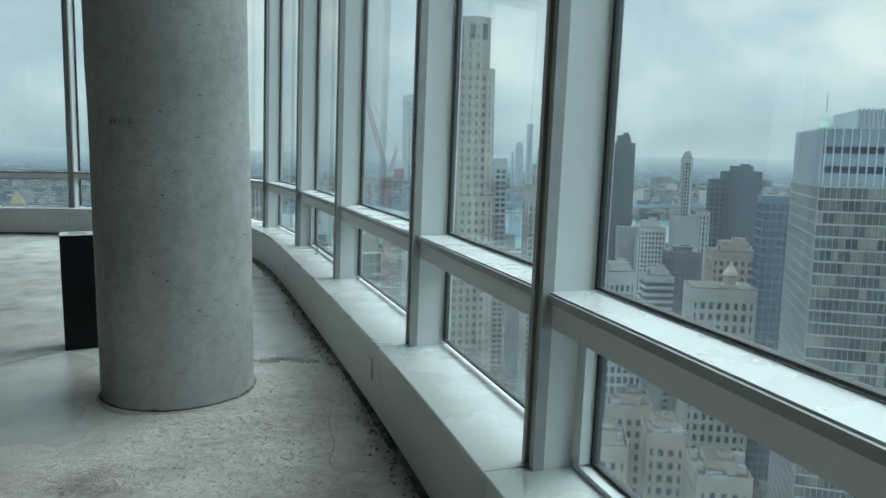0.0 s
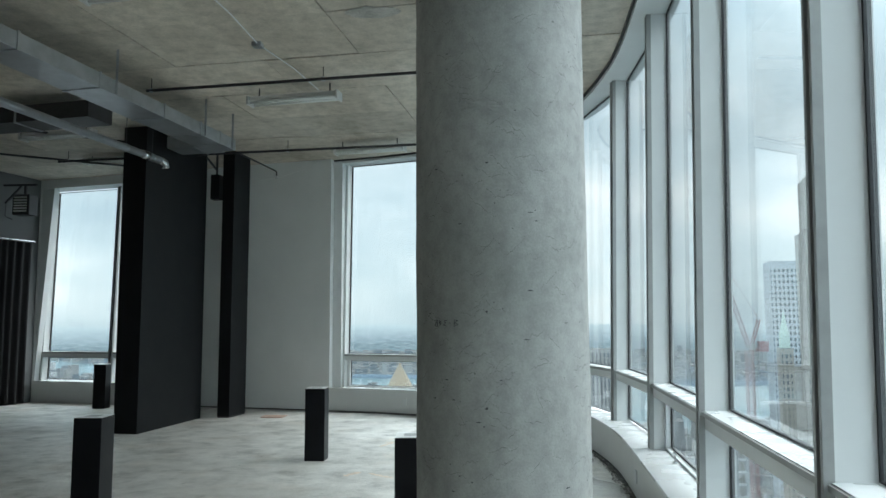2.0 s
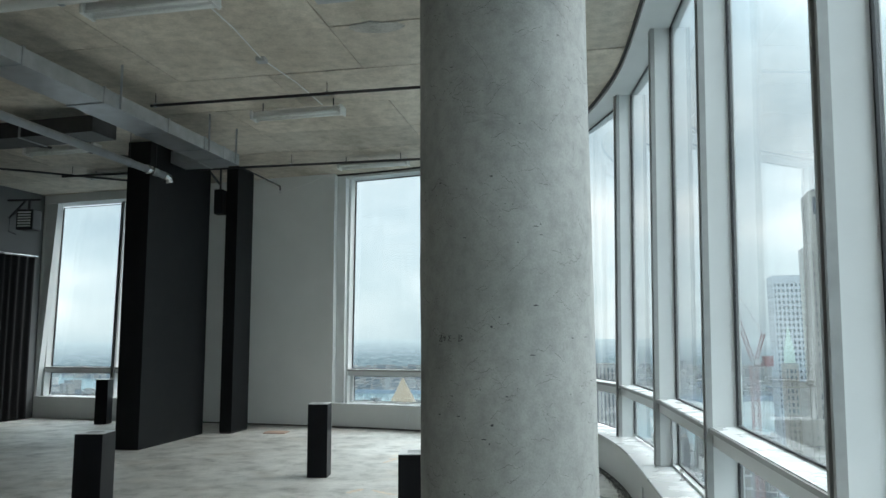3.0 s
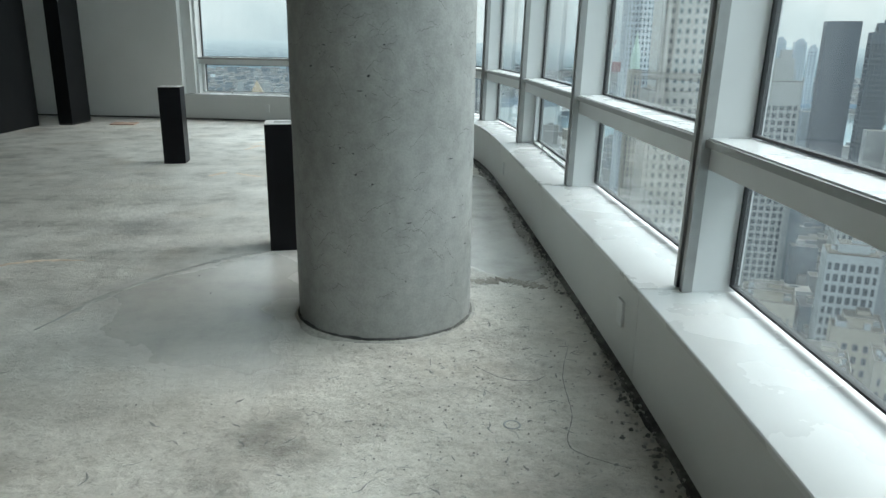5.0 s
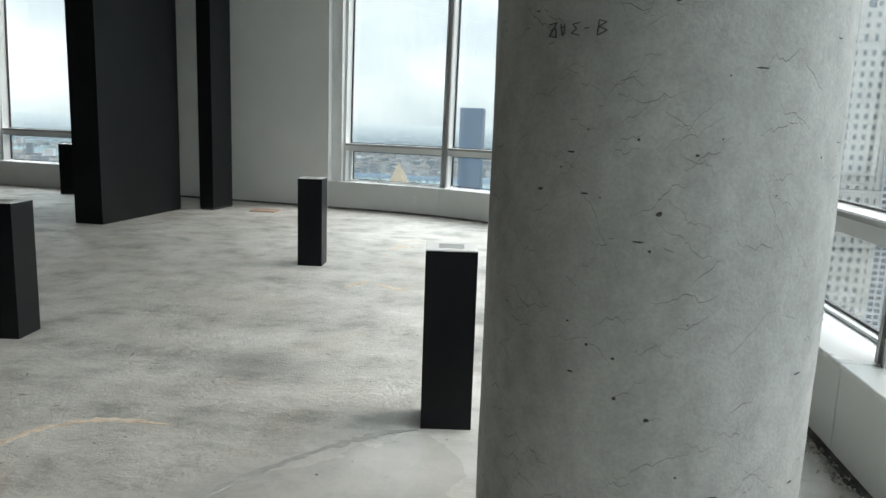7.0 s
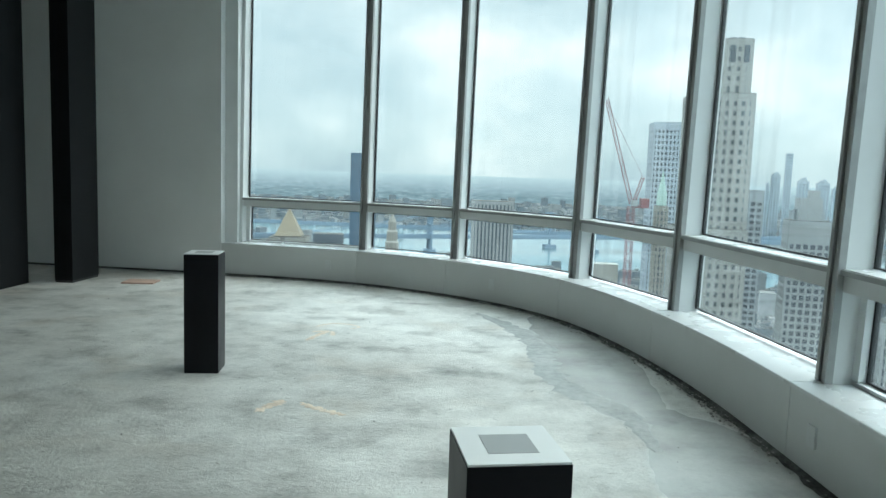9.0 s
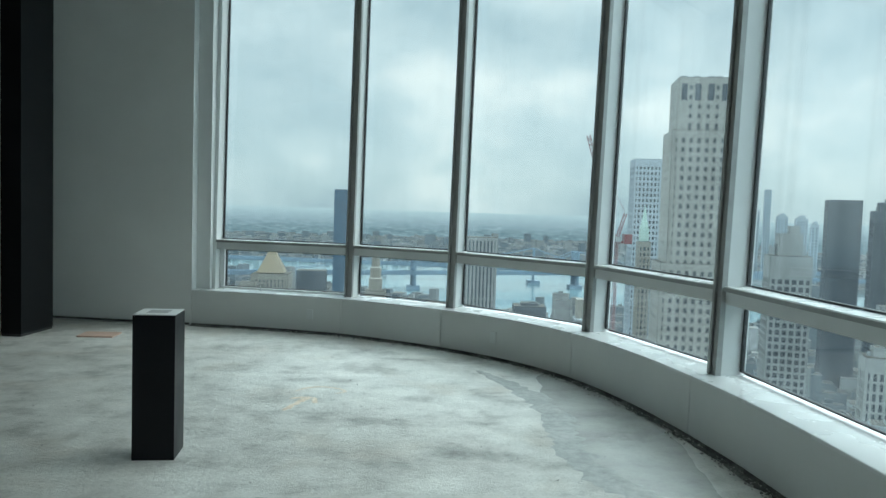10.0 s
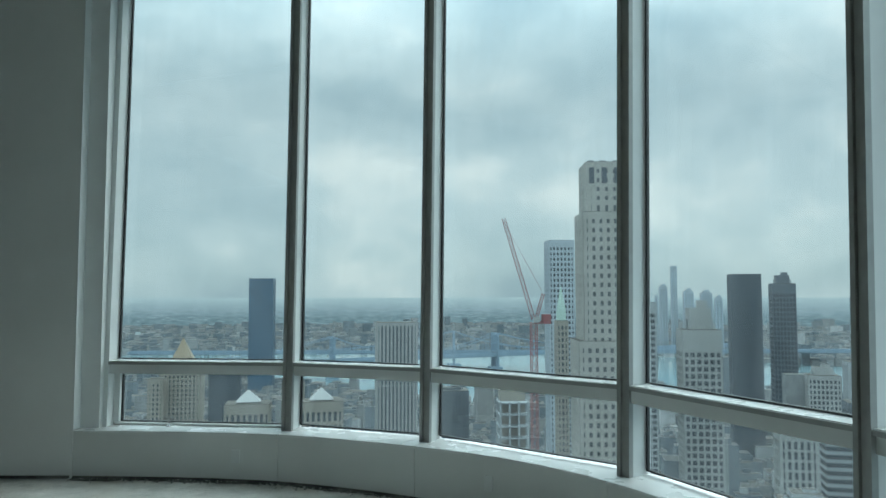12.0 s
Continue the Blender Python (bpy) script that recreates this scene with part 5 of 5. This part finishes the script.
e, c, ux, uy, w, l, z1 = tower("spired_tower", 19.1, 20.2, -2.0, 520, 8, C_CREAM, C_GLASS, 4.2, 2.6, 0.5, 0.4, "cream terracotta tower with a green spire", 1.0, 2.0)
part("spire", Geo().lathe(c.x, c.y, [(w * 0.42, z1), (w * 0.4, z1 + 8), (w * 0.2, z1 + 16), (0.3, z1 + 24)], 8), C_COPPER, e, "green copper spire")
tower("white_capped_tower", 27.95, 31.2, -2.6, 430, 18, C_WHITE, C_GLASS, 3.9, 3.4, 0.34, 0.36, "white gridded apartment tower with a pale cap", 0.9, 11.0, 12.0)
tower("dark_slab_tower", 31.75, 34.1, 1.45, 820, 24, C_DARK, C_DARK, 4.5, 5.0, 0.2, 0.3, "dark monolithic office tower", 0.8, 3.0)
tower("dark_glass_tower", 34.5, 36.3, 0.75, 760, 24, C_DARK, C_GLASS, 4.5, 3.0, 0.22, 0.3, "dark glass office tower with a roof plant", 0.9, 8.0, 8.0)
tower("balcony_tower", 25.6, 26.7, -0.6, 520, 18, C_GREY, C_GLASS, 4.0, 3.6, 0.3, 0.4, "grey residential tower with balconies", 0.9, 6.0)
# far towers: pale low-contrast colours with the haze put in
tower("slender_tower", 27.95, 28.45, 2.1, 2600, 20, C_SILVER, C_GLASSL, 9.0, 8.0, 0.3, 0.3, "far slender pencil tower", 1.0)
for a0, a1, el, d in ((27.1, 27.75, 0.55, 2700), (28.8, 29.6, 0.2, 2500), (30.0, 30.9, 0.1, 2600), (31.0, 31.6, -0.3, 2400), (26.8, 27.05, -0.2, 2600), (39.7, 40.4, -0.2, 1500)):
    tower("far_tower", a0, a1, el, d, 20, C_SILVER, C_GLASSL, 9.0, 9.0, 0.35, 0.35, "far midtown tower in haze-paled tones", 1.0, 5.0, 8.0)
tower("ribbed_block", 34.2, 37.1, -9.1, 330, 22, C_WHITE, C_GLASS, 4.0, 2.6, 0.42, 0.25, "white ribbed mid-rise office block", 0.8, 5.0, 4.0)
tower("banded_block", 37.2, 39.8, -9.2, 420, 24, C_GREY, C_GLASS, 4.0, 3.5, 0.0, 0.45, "grey banded mid-rise office block", 0.8, 2.0, 4.0)
tower("grid_block", 34.0, 38.0, -14.2, 260, 26, C_GREY, C_GLASS, 3.8, 2.2, 0.35, 0.35, "grey gridded office block", 0.8, 1.5, 3.0)
tower("pencil_tower", 39.6, 40.35, -0.25, 900, 28, C_GREY, C_GLASS, 4.2, 3.0, 0.4, 0.3, "slim tower with pale crown", 1.0, 5.0, 6.0)
tower("brown_slab", 42.4, 45.3, -1.2, 700, 30, C_DARK, C_DARK, 4.5, 5.0, 0.3, 0.3, "dark brown windowless slab tower", 0.7, 6.0, 5.0)
tower("brown_slab", 41.6, 42.9, -1.8, 690, 30, C_DARK, C_GLASS, 4.5, 4.0, 0.3, 0.3, "dark brown office slab tower", 0.7, 6.0)
tower("white_balcony_tower", 41.0, 42.0, -4.2, 560, 28, C_WHITE, C_GLASS, 4.0, 3.0, 0.45, 0.3, "white apartment tower with stacked balconies", 0.9, 2.0)
tower("blue_glass_tower", 45.2, 47.6, -2.9, 380, 30, C_BLUE, C_GLASS, 4.2, 3.0, 0.12, 0.2, "dark blue glass office tower", 0.9, 3.0)
tower("dark_low_block", 38.7, 41.6, -7.3, 480, 28, C_DARK, C_GLASS, 4.2, 3.2, 0.2, 0.3, "dark glass mid-rise block", 0.8, 4.0, 3.0)
tower("grey_block", 39.0, 41.2, -4.6, 900, 28, C_GREY, C_GREY, 4.5, 5.0, 0.3, 0.4, "plain grey mid-rise block", 0.8, 3.0)
tower("white_stepped_block", 36.5, 38.9, -5.6, 640, 26, C_WHITE, C_GLASS, 4.0, 3.0, 0.4, 0.4, "white stepped office block", 0.8, 2.0, 6.0)
tower("stone_block", 41.8, 45.8, -7.1, 400, 30, C_CREAM, C_GLASS, 4.2, 3.4, 0.5, 0.45, "beige stone mid-rise block", 0.7, 3.0, 5.0)
e, c, ux, uy, w, l, z1 = tower("cupola_block", 40.5, 45.9, -9.9, 290, 30, C_WHITE, C_GLASS, 4.4, 2.9, 0.5, 0.4, "white stone office block with a domed lantern", 0.7, 3.5)
p = c + ux * w * 0.1 - uy * l * 0.32
g = Geo().lathe(p.x, p.y, [(3.0, z1), (3.0, z1 + 1.5), (2.4, z1 + 1.6), (2.4, z1 + 5.0), (2.9, z1 + 5.2), (2.3, z1 + 6.6), (0.9, z1 + 8.6), (0.3, z1 + 10.5)], 12)
part("lantern", g, C_CREAM, e, "domed stone lantern")
# low roofs close below
for a0, a1, el, d in ((33.0, 37.5, -22.6, 205), (38.0, 41.8, -21.2, 225), (41.5, 46.8, -23.6, 205), (35.0, 39.0, -19.4, 250), (29.0, 33.0, -18.5, 260)):
    e, c, ux, uy, w, l, z1 = tower("stone_roof_block", a0, a1, el, d, 30, C_CREAM, C_GLASS, 4.2, 3.0, 0.5, 0.45, "beige stone block with a flat cluttered roof", 1.2, 2.0, 4.0)
    g = Geo()
    for sx, sy, ww, ll in ((0, -0.49, 1, 0.02), (0, 0.49, 1, 0.02), (-0.49, 0, 0.02, 1), (0.49, 0, 0.02, 1)):
        g.prism(rect(c + ux * w * sx + uy * l * sy, ux, uy, w * ww, l * ll), z1, z1 + 1.3)
    roofed(part("parapet", g, C_CREAM, e))
    g = Geo()
    rn = random.Random(int(d * a0))
    for k in range(7):
        p = c + ux * w * rn.uniform(-0.4, 0.4) + uy * l * rn.uniform(-0.4, 0.4)
        g.prism(rect(p, ux, uy, rn.uniform(1.5, 5), rn.uniform(1.5, 5)), z1, z1 + rn.uniform(1, 3.5))
    roofed(part("roof_units", g, C_GREY, e, kind="stuff"))

# broad glass office tower close by, with a stepped crown
bg_d = 235.0
c = spot(54.0, bg_d + 26)
e = thing("glass_office_tower", (c.x, c.y, GROUND), "broad glass office tower with floor bands and a louvred crown", "tower")
zt = height(1.9, bg_d)
ux, uy = block(e, c, 38, 52.0, 46.0, GROUND, zt - 16, C_GREY, C_GLASS, 3.6, 1.6, 0.07, 0.16, 0.3)
C_PANES = island_material("office_panes", ((0.0, (0.025, 0.03, 0.035)), (0.45, (0.06, 0.065, 0.07)), (0.8, (0.10, 0.10, 0.098)), (1.0, (0.20, 0.19, 0.175))), 0.15)
g = Geo()
rn = random.Random(58)
for away, run, half, reach in ((-uy, ux, 26.0, 23.0), (-ux, uy, 23.0, 26.0)):
    for k in range(46):
        z = zt - 16 - (k + 1) * 3.6
        t = -half + 0.4
        while t < half - 0.8:
            w_ = min(rn.choice((1.45, 1.45, 3.05, 4.65)), half - 0.4 - t)
            p, q = c + away * (reach - 0.22) + run * t, c + away * (reach - 0.22) + run * (t + w_)
            g.add([(p.x, p.y, z + 0.15), (q.x, q.y, z + 0.15), (q.x, q.y, z + 2.95), (p.x, p.y, z + 2.95)], [(0, 1, 2, 3)])
            t += w_ + 0.15
part("panes", g, C_PANES, e, "dark office panes of uneven tone", kind="stuff")
part("crown", Geo().prism(rect(c, ux, uy, 51.0, 45.0), zt - 5, zt).prism(rect(c, ux, uy, 51.0, 45.0), zt - 10.5, zt - 7).prism(rect(c, ux, uy, 51.0, 45.0), zt - 16, zt - 12.5), C_GLASSL, e, "pale glass crown bands")
part("crown_core", Geo().prism(rect(c, ux, uy, 48.5, 42.5), zt - 16.2, zt - 0.3), C_DARK, e)
g = Geo()
for k in range(24):
    g.prism(rect(c + ux * (-25.0 + 50.0 * k / 23) - uy * 22.6, ux, uy, 0.35, 0.4), zt - 16, zt + 0.2)
    g.prism(rect(c - ux * 25.6 + uy * (-22.0 + 44.0 * k / 23), ux, uy, 0.4, 0.35), zt - 16, zt + 0.2)
part("crown_fins", g, C_SILVER, e, kind="stuff")
g = Geo().prism(rect(c + ux * 4, ux, uy, 40.0, 32.0), zt, zt + 5.6)
part("penthouse", g, C_SILVER, e)
g = Geo()
for k in range(34):
    g.prism(rect(c + ux * (-15.8 + 39.6 * k / 33) - uy * 16.2, ux, uy, 0.4, 0.5), zt, zt + 6)
part("penthouse_fins", g, C_GREY, e, kind="stuff")
p = c - ux * 20 + uy * 6
part("lantern_spire", Geo().lathe(p.x, p.y, [(2.6, zt), (2.4, zt + 1.5), (1.5, zt + 3.2), (1.2, zt + 4.5), (0.3, zt + 6), (0.12, zt + 12)], 10), C_COPPER, e, "small dark spire")

# left-hand landmarks
tower("blue_river_tower", -4.2, -2.2, 1.25, 1500, 5, C_BLUE, C_BLUE, 5.0, 8.0, 0.15, 0.2, "tall blue glass riverside tower", 0.8, 4.0)
e, c, ux, uy, w, l, z1 = tower("striped_block", 5.25, 8.6, -2.15, 620, 2, C_WHITE, C_DARK, 50.0, 3.1, 0.55, 0.02, "tall block with white vertical fins", 0.6, 2.0, 0.0, 0.9)
e, c, ux, uy, w, l, z1 = tower("courthouse_tower", -10.4, -7.2, -5.4, 780, 0, C_CREAM, C_GLASS, 4.5, 4.0, 0.55, 0.45, "cream courthouse tower with a gilded pyramid roof", 0.9, 4.0)
zp = height(-3.15, 780)
q = rect(c, ux, uy, w * 0.72, l * 0.72)
part("pyramid", Geo().add([(*p, z1 + 1) for p in q] + [(c.x, c.y, zp)], [(0, 1, 4), (1, 2, 4), (2, 3, 4), (3, 0, 4), (3, 2, 1, 0)]), C_GOLD, e, "gilded pyramid roof")
tower("cream_wing", -11.2, -9.9, -6.0, 760, 0, C_CREAM, C_GLASS, 4.5, 4.0, 0.55, 0.45, "cream stone courthouse wing", 0.9, 3.0)
tower("brown_hall", -7.0, -4.6, -5.1, 1000, 0, C_DARK, C_GLASS, 4.5, 4.0, 0.4, 0.4, "brown brick civic hall", 0.6, 4.0)
e, c, ux, uy, w, l, z1 = tower("municipal_tower", -1.75, 0.0, -6.6, 600, 4, C_CREAM, C_GLASS, 4.2, 3.0, 0.5, 0.4, "cream civic tower with a tiered lantern", 0.9, 3.0)
part("lantern", Geo().lathe(c.x, c.y, [(w * 0.33, z1), (w * 0.33, z1 + 10), (w * 0.27, z1 + 11), (w * 0.27, z1 + 19), (w * 0.2, z1 + 20), (w * 0.2, z1 + 27), (w * 0.07, z1 + 32), (0.3, z1 + 36)], 14), C_CREAM, e, "tiered round lantern")
for a0, a1 in ((-5.9, -2.4), (-0.45, 2.9)):
    e, c, ux, uy, w, l, z1 = tower("court_pavilion", a0, a1, -8.1, 520, 0, C_CREAM, C_GLASS, 9.0, 3.8, 0.45, 0.3, "cream colonnaded court building with a pyramid roof", 0.7, 4.0)
    q = rect(c, ux, uy, w * 0.55, l * 0.6)
    part("roof_pyramid", Geo().add([(*p, z1 + 1) for p in q] + [(c.x, c.y, z1 + 9)], [(0, 1, 4), (1, 2, 4), (2, 3, 4), (3, 0, 4), (3, 2, 1, 0)]), C_WHITE, e, "pale pyramid roof")
tower("brick_block", 9.9, 12.6, -7.4, 800, 6, C_DARK, C_GLASS, 4.0, 4.0, 0.5, 0.5, "brown brick riverside block", 0.8, 3.0, 3.0)
# building under construction below the crane
az_ = 15.75
c = spot(az_, 330)
e = thing("construction_frame", (c.x, c.y, GROUND), "unfinished concrete building with open floors", "building")
ux, uy = Vector((math.cos(radians(8)), -math.sin(radians(8)))), Vector((math.sin(radians(8)), math.cos(radians(8))))
ct = height(-6.8, 320)
for k in range(9):
    part("slab", Geo().prism(rect(c, ux, uy, 13.0, 13.0), ct - 9 - k * 5, ct - 8.4 - k * 5), C_GREY, e)
g = Geo()
for i in range(4):
    for j in range(3):
        g.prism(rect(c + ux * (-6 + 4 * i) + uy * (-6 + 6 * j), ux, uy, 0.8, 0.8), GROUND, ct - 8)
part("posts", g, C_GREY, e, kind="stuff")
part("core", Geo().prism(rect(c + uy * 2, ux, uy, 11.0, 7.0), GROUND, ct), C_CREAM, e, "raw concrete core")

# tower crane
mp = spot(17.4, 300)
e = thing("tower_crane", (mp.x, mp.y, GROUND), "red luffing tower crane with a raised lattice jib", "crane")


def lattice(g, a, b, w, step):
    a, b = Vector(a), Vector(b)
    d = (b - a).normalized()
    s = d.cross(Vector((0, 0, 1)))
    s = s.normalized() if s.length > 0.1 else Vector((1, 0, 0))
    u = s.cross(d).normalized()
    cs = [(s * i + u * j) * w / 2 for i, j in ((-1, -1), (1, -1), (1, 1), (-1, 1))]
    for k in cs:
        g.bar(a + k, b + k, 0.24)
    n = max(1, int((b - a).length / step))
    for i in range(n):
        p, q = a.lerp(b, i / n), a.lerp(b, (i + 1) / n)
        for j in range(4):
            g.bar(p + cs[j], q + cs[(j + 1) % 4], 0.13)
            g.bar(p + cs[j], p + cs[(j + 1) % 4], 0.11)
    return g


zt = height(-2.1, 300)
top = Vector((mp.x, mp.y, zt))
part("mast", lattice(Geo(), (mp.x, mp.y, GROUND + 110), top, 2.3, 2.6), C_RED, e)
tip = spot(15.15, 300)
part("jib", lattice(Geo(), top + Vector((0, 0, 1)), (tip.x, tip.y, height(5.9, 300)), 1.4, 1.8), C_RED, e, "slim red lattice jib")
fr = spot(18.15, 300)
part("back_frame", lattice(Geo(), top + Vector((0.6, 0, 0)), (fr.x, fr.y, height(0.1, 300)), 1.1, 1.5).bar((fr.x, fr.y, height(0.1, 300)), (tip.x, tip.y, height(5.7, 300)), 0.12), C_RED, e)
cw = spot(18.35, 300)
part("counterweight", Geo().box(cw.x - 1.6, cw.y - 1.4, zt - 0.6, cw.x + 1.6, cw.y + 1.4, zt + 3.2).bar(top, (cw.x, cw.y, zt), 1.2), C_RED, e, "red machinery deck")
part("cab", Geo().box(mp.x - 0.3, mp.y - 2.6, zt, mp.x + 1.9, mp.y - 0.8, zt + 2.2), C_WHITE, e, "white cab")


# bridges
def bridge(name, az_t, dist, towers, deck_el, label, yawdeg):
    c = spot(az_t, dist)
    d = Vector((math.cos(radians(yawdeg)), math.sin(radians(yawdeg))))
    o = Vector((-d.y, d.x))
    e = thing(name, (c.x, c.y, GROUND), label, "bridge")
    zd, zt = GROUND + 42, GROUND + 100
    g = Geo()
    a, b = c - d * 900, c + d * 1400
    for k in (-14, 14):
        g.bar((a.x + o.x * k, a.y + o.y * k, zd), (b.x + o.x * k, b.y + o.y * k, zd), 2.0, 9.0)
    g.bar((a.x, a.y, zd - 3), (b.x, b.y, zd - 3), 30.0, 1.6)
    part("deck", g, C_BRIDGE, e)
    for t in towers:
        p = c + d * t
        g = Geo()
        for k in (-17, -6, 6, 17):
            q = p + o * k
            g.bar((q.x, q.y, GROUND), (q.x, q.y, zt), 5.0)
        for z in (zd + 8, zd + 30, zt - 4):
            q, r = p - o * 18, p + o * 18
            g.bar((q.x, q.y, z), (r.x, r.y, z), 5.0, 5.0)
        g.box(p.x - 16, p.y - 20, GROUND, p.x + 16, p.y + 20, GROUND + 10)
        part("pylon", g, C_BRIDGE, e, "blue steel bridge pylon")
    g = Geo()
    ends = [towers[0] - 450, *towers, towers[-1] + 450]
    for k in (-15, 15):
        for i in range(len(ends) - 1):
            t0, t1 = ends[i], ends[i + 1]
            h0, h1 = (zd + 4 if i == 0 else zt), (zd + 4 if i == len(ends) - 2 else zt)
            prev = None
            for j in range(17):
                u = j / 16
                sag = 4 * (46 if 0 < i < len(ends) - 2 else 14) * u * (1 - u)
                q = c + d * (t0 + (t1 - t0) * u) + o * k
                cur = (q.x, q.y, h0 + (h1 - h0) * u - sag)
                if prev:
                    g.bar(prev, cur, 1.5)
                g.bar((q.x, q.y, zd), cur, 0.6)
                prev = cur
    part("cables", g, C_BRIDGE, e, kind="stuff")


bridge("suspension_bridge", 2.1, 1800, (0, 448), -5, "blue steel suspension bridge over the river", -24 + 38)
bridge("stone_bridge", 11.5, 2050, (0, 480), -5, "far suspension bridge over the river", -10)

# land, river and distance
structure("ground", Geo().prism([(5600 * math.cos(a), 5600 * math.sin(a)) for a in (2 * math.pi * k / 72 for k in range(72))], GROUND - 3, GROUND), C_GROUND, "streets and low land far below", "ground")
RIVER = [(-2600, 3900), (-1500, 3050), (-700, 2650), (-150, 2560), (300, 2650), (760, 2560), (1300, 2000), (1750, 1400), (1250, 1050), (700, 1150), (330, 1330), (60, 1560), (-260, 1900), (-800, 2250), (-1600, 2700), (-2800, 3500)]
structure("water", Geo().prism(RIVER[::-1] if sum(a[0] * b[1] - b[0] * a[1] for a, b in zip(RIVER, RIVER[1:] + RIVER[:1])) < 0 else RIVER, GROUND - 2, GROUND + 0.6), C_WATER, "grey-green tidal river", "river")


def in_river(x, y, grow=0.0):
    inside = False
    for (x0, y0), (x1, y1) in zip(RIVER, RIVER[1:] + RIVER[:1]):
        if (y0 > y) != (y1 > y) and x < (x1 - x0) * (y - y0) / (y1 - y0) + x0:
            inside = not inside
    return inside


g = Geo()
rn = random.Random(77)
yaw0 = radians(-22)
for i in range(24000):
    az = rn.uniform(-62, 66)
    d = 330 + 4500 * rn.random() ** 1.25
    p = spot(az, d)
    if in_river(p.x, p.y):
        continue
    near = d < 1300
    # keep the near ground open where towers stand
    sc = 0.65 + d / 3600
    w, l = rn.uniform(9, 26) * sc, rn.uniform(9, 26) * sc
    h = rn.uniform(9, 24) if not near else rn.uniform(12, 48)
    r_ = rn.random()
    if r_ > 0.97:
        h *= rn.uniform(1.8, 3.2)
    if near and -12 < az < 13:
        h *= 0.55
    a = yaw0 + (0.6 if p.y > 2600 else 0.0)
    ux, uy = Vector((math.cos(a), math.sin(a))), Vector((-math.sin(a), math.cos(a)))
    g.prism(rect(p, ux, uy, w, l), GROUND, GROUND + h)
    if near and rn.random() < 0.6:
        g.prism(rect(p + ux * w * rn.uniform(-0.2, 0.2), ux, uy, w * 0.3, l * 0.3), GROUND + h, GROUND + h + rn.uniform(2, 5))
tagged(roofed(part("low_rise_town", g, C_TOWN)), "dense low-rise city blocks down to the horizon", "city", kind="stuff")
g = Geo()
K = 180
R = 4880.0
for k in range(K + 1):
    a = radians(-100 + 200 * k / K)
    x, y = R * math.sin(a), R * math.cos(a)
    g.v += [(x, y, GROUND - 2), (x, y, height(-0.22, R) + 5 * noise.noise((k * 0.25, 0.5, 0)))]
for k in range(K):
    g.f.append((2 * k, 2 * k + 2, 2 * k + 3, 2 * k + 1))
structure("backdrop", g, C_HAZE, "glowing backdrop of blue far land with painted haze up to the horizon", "backdrop")
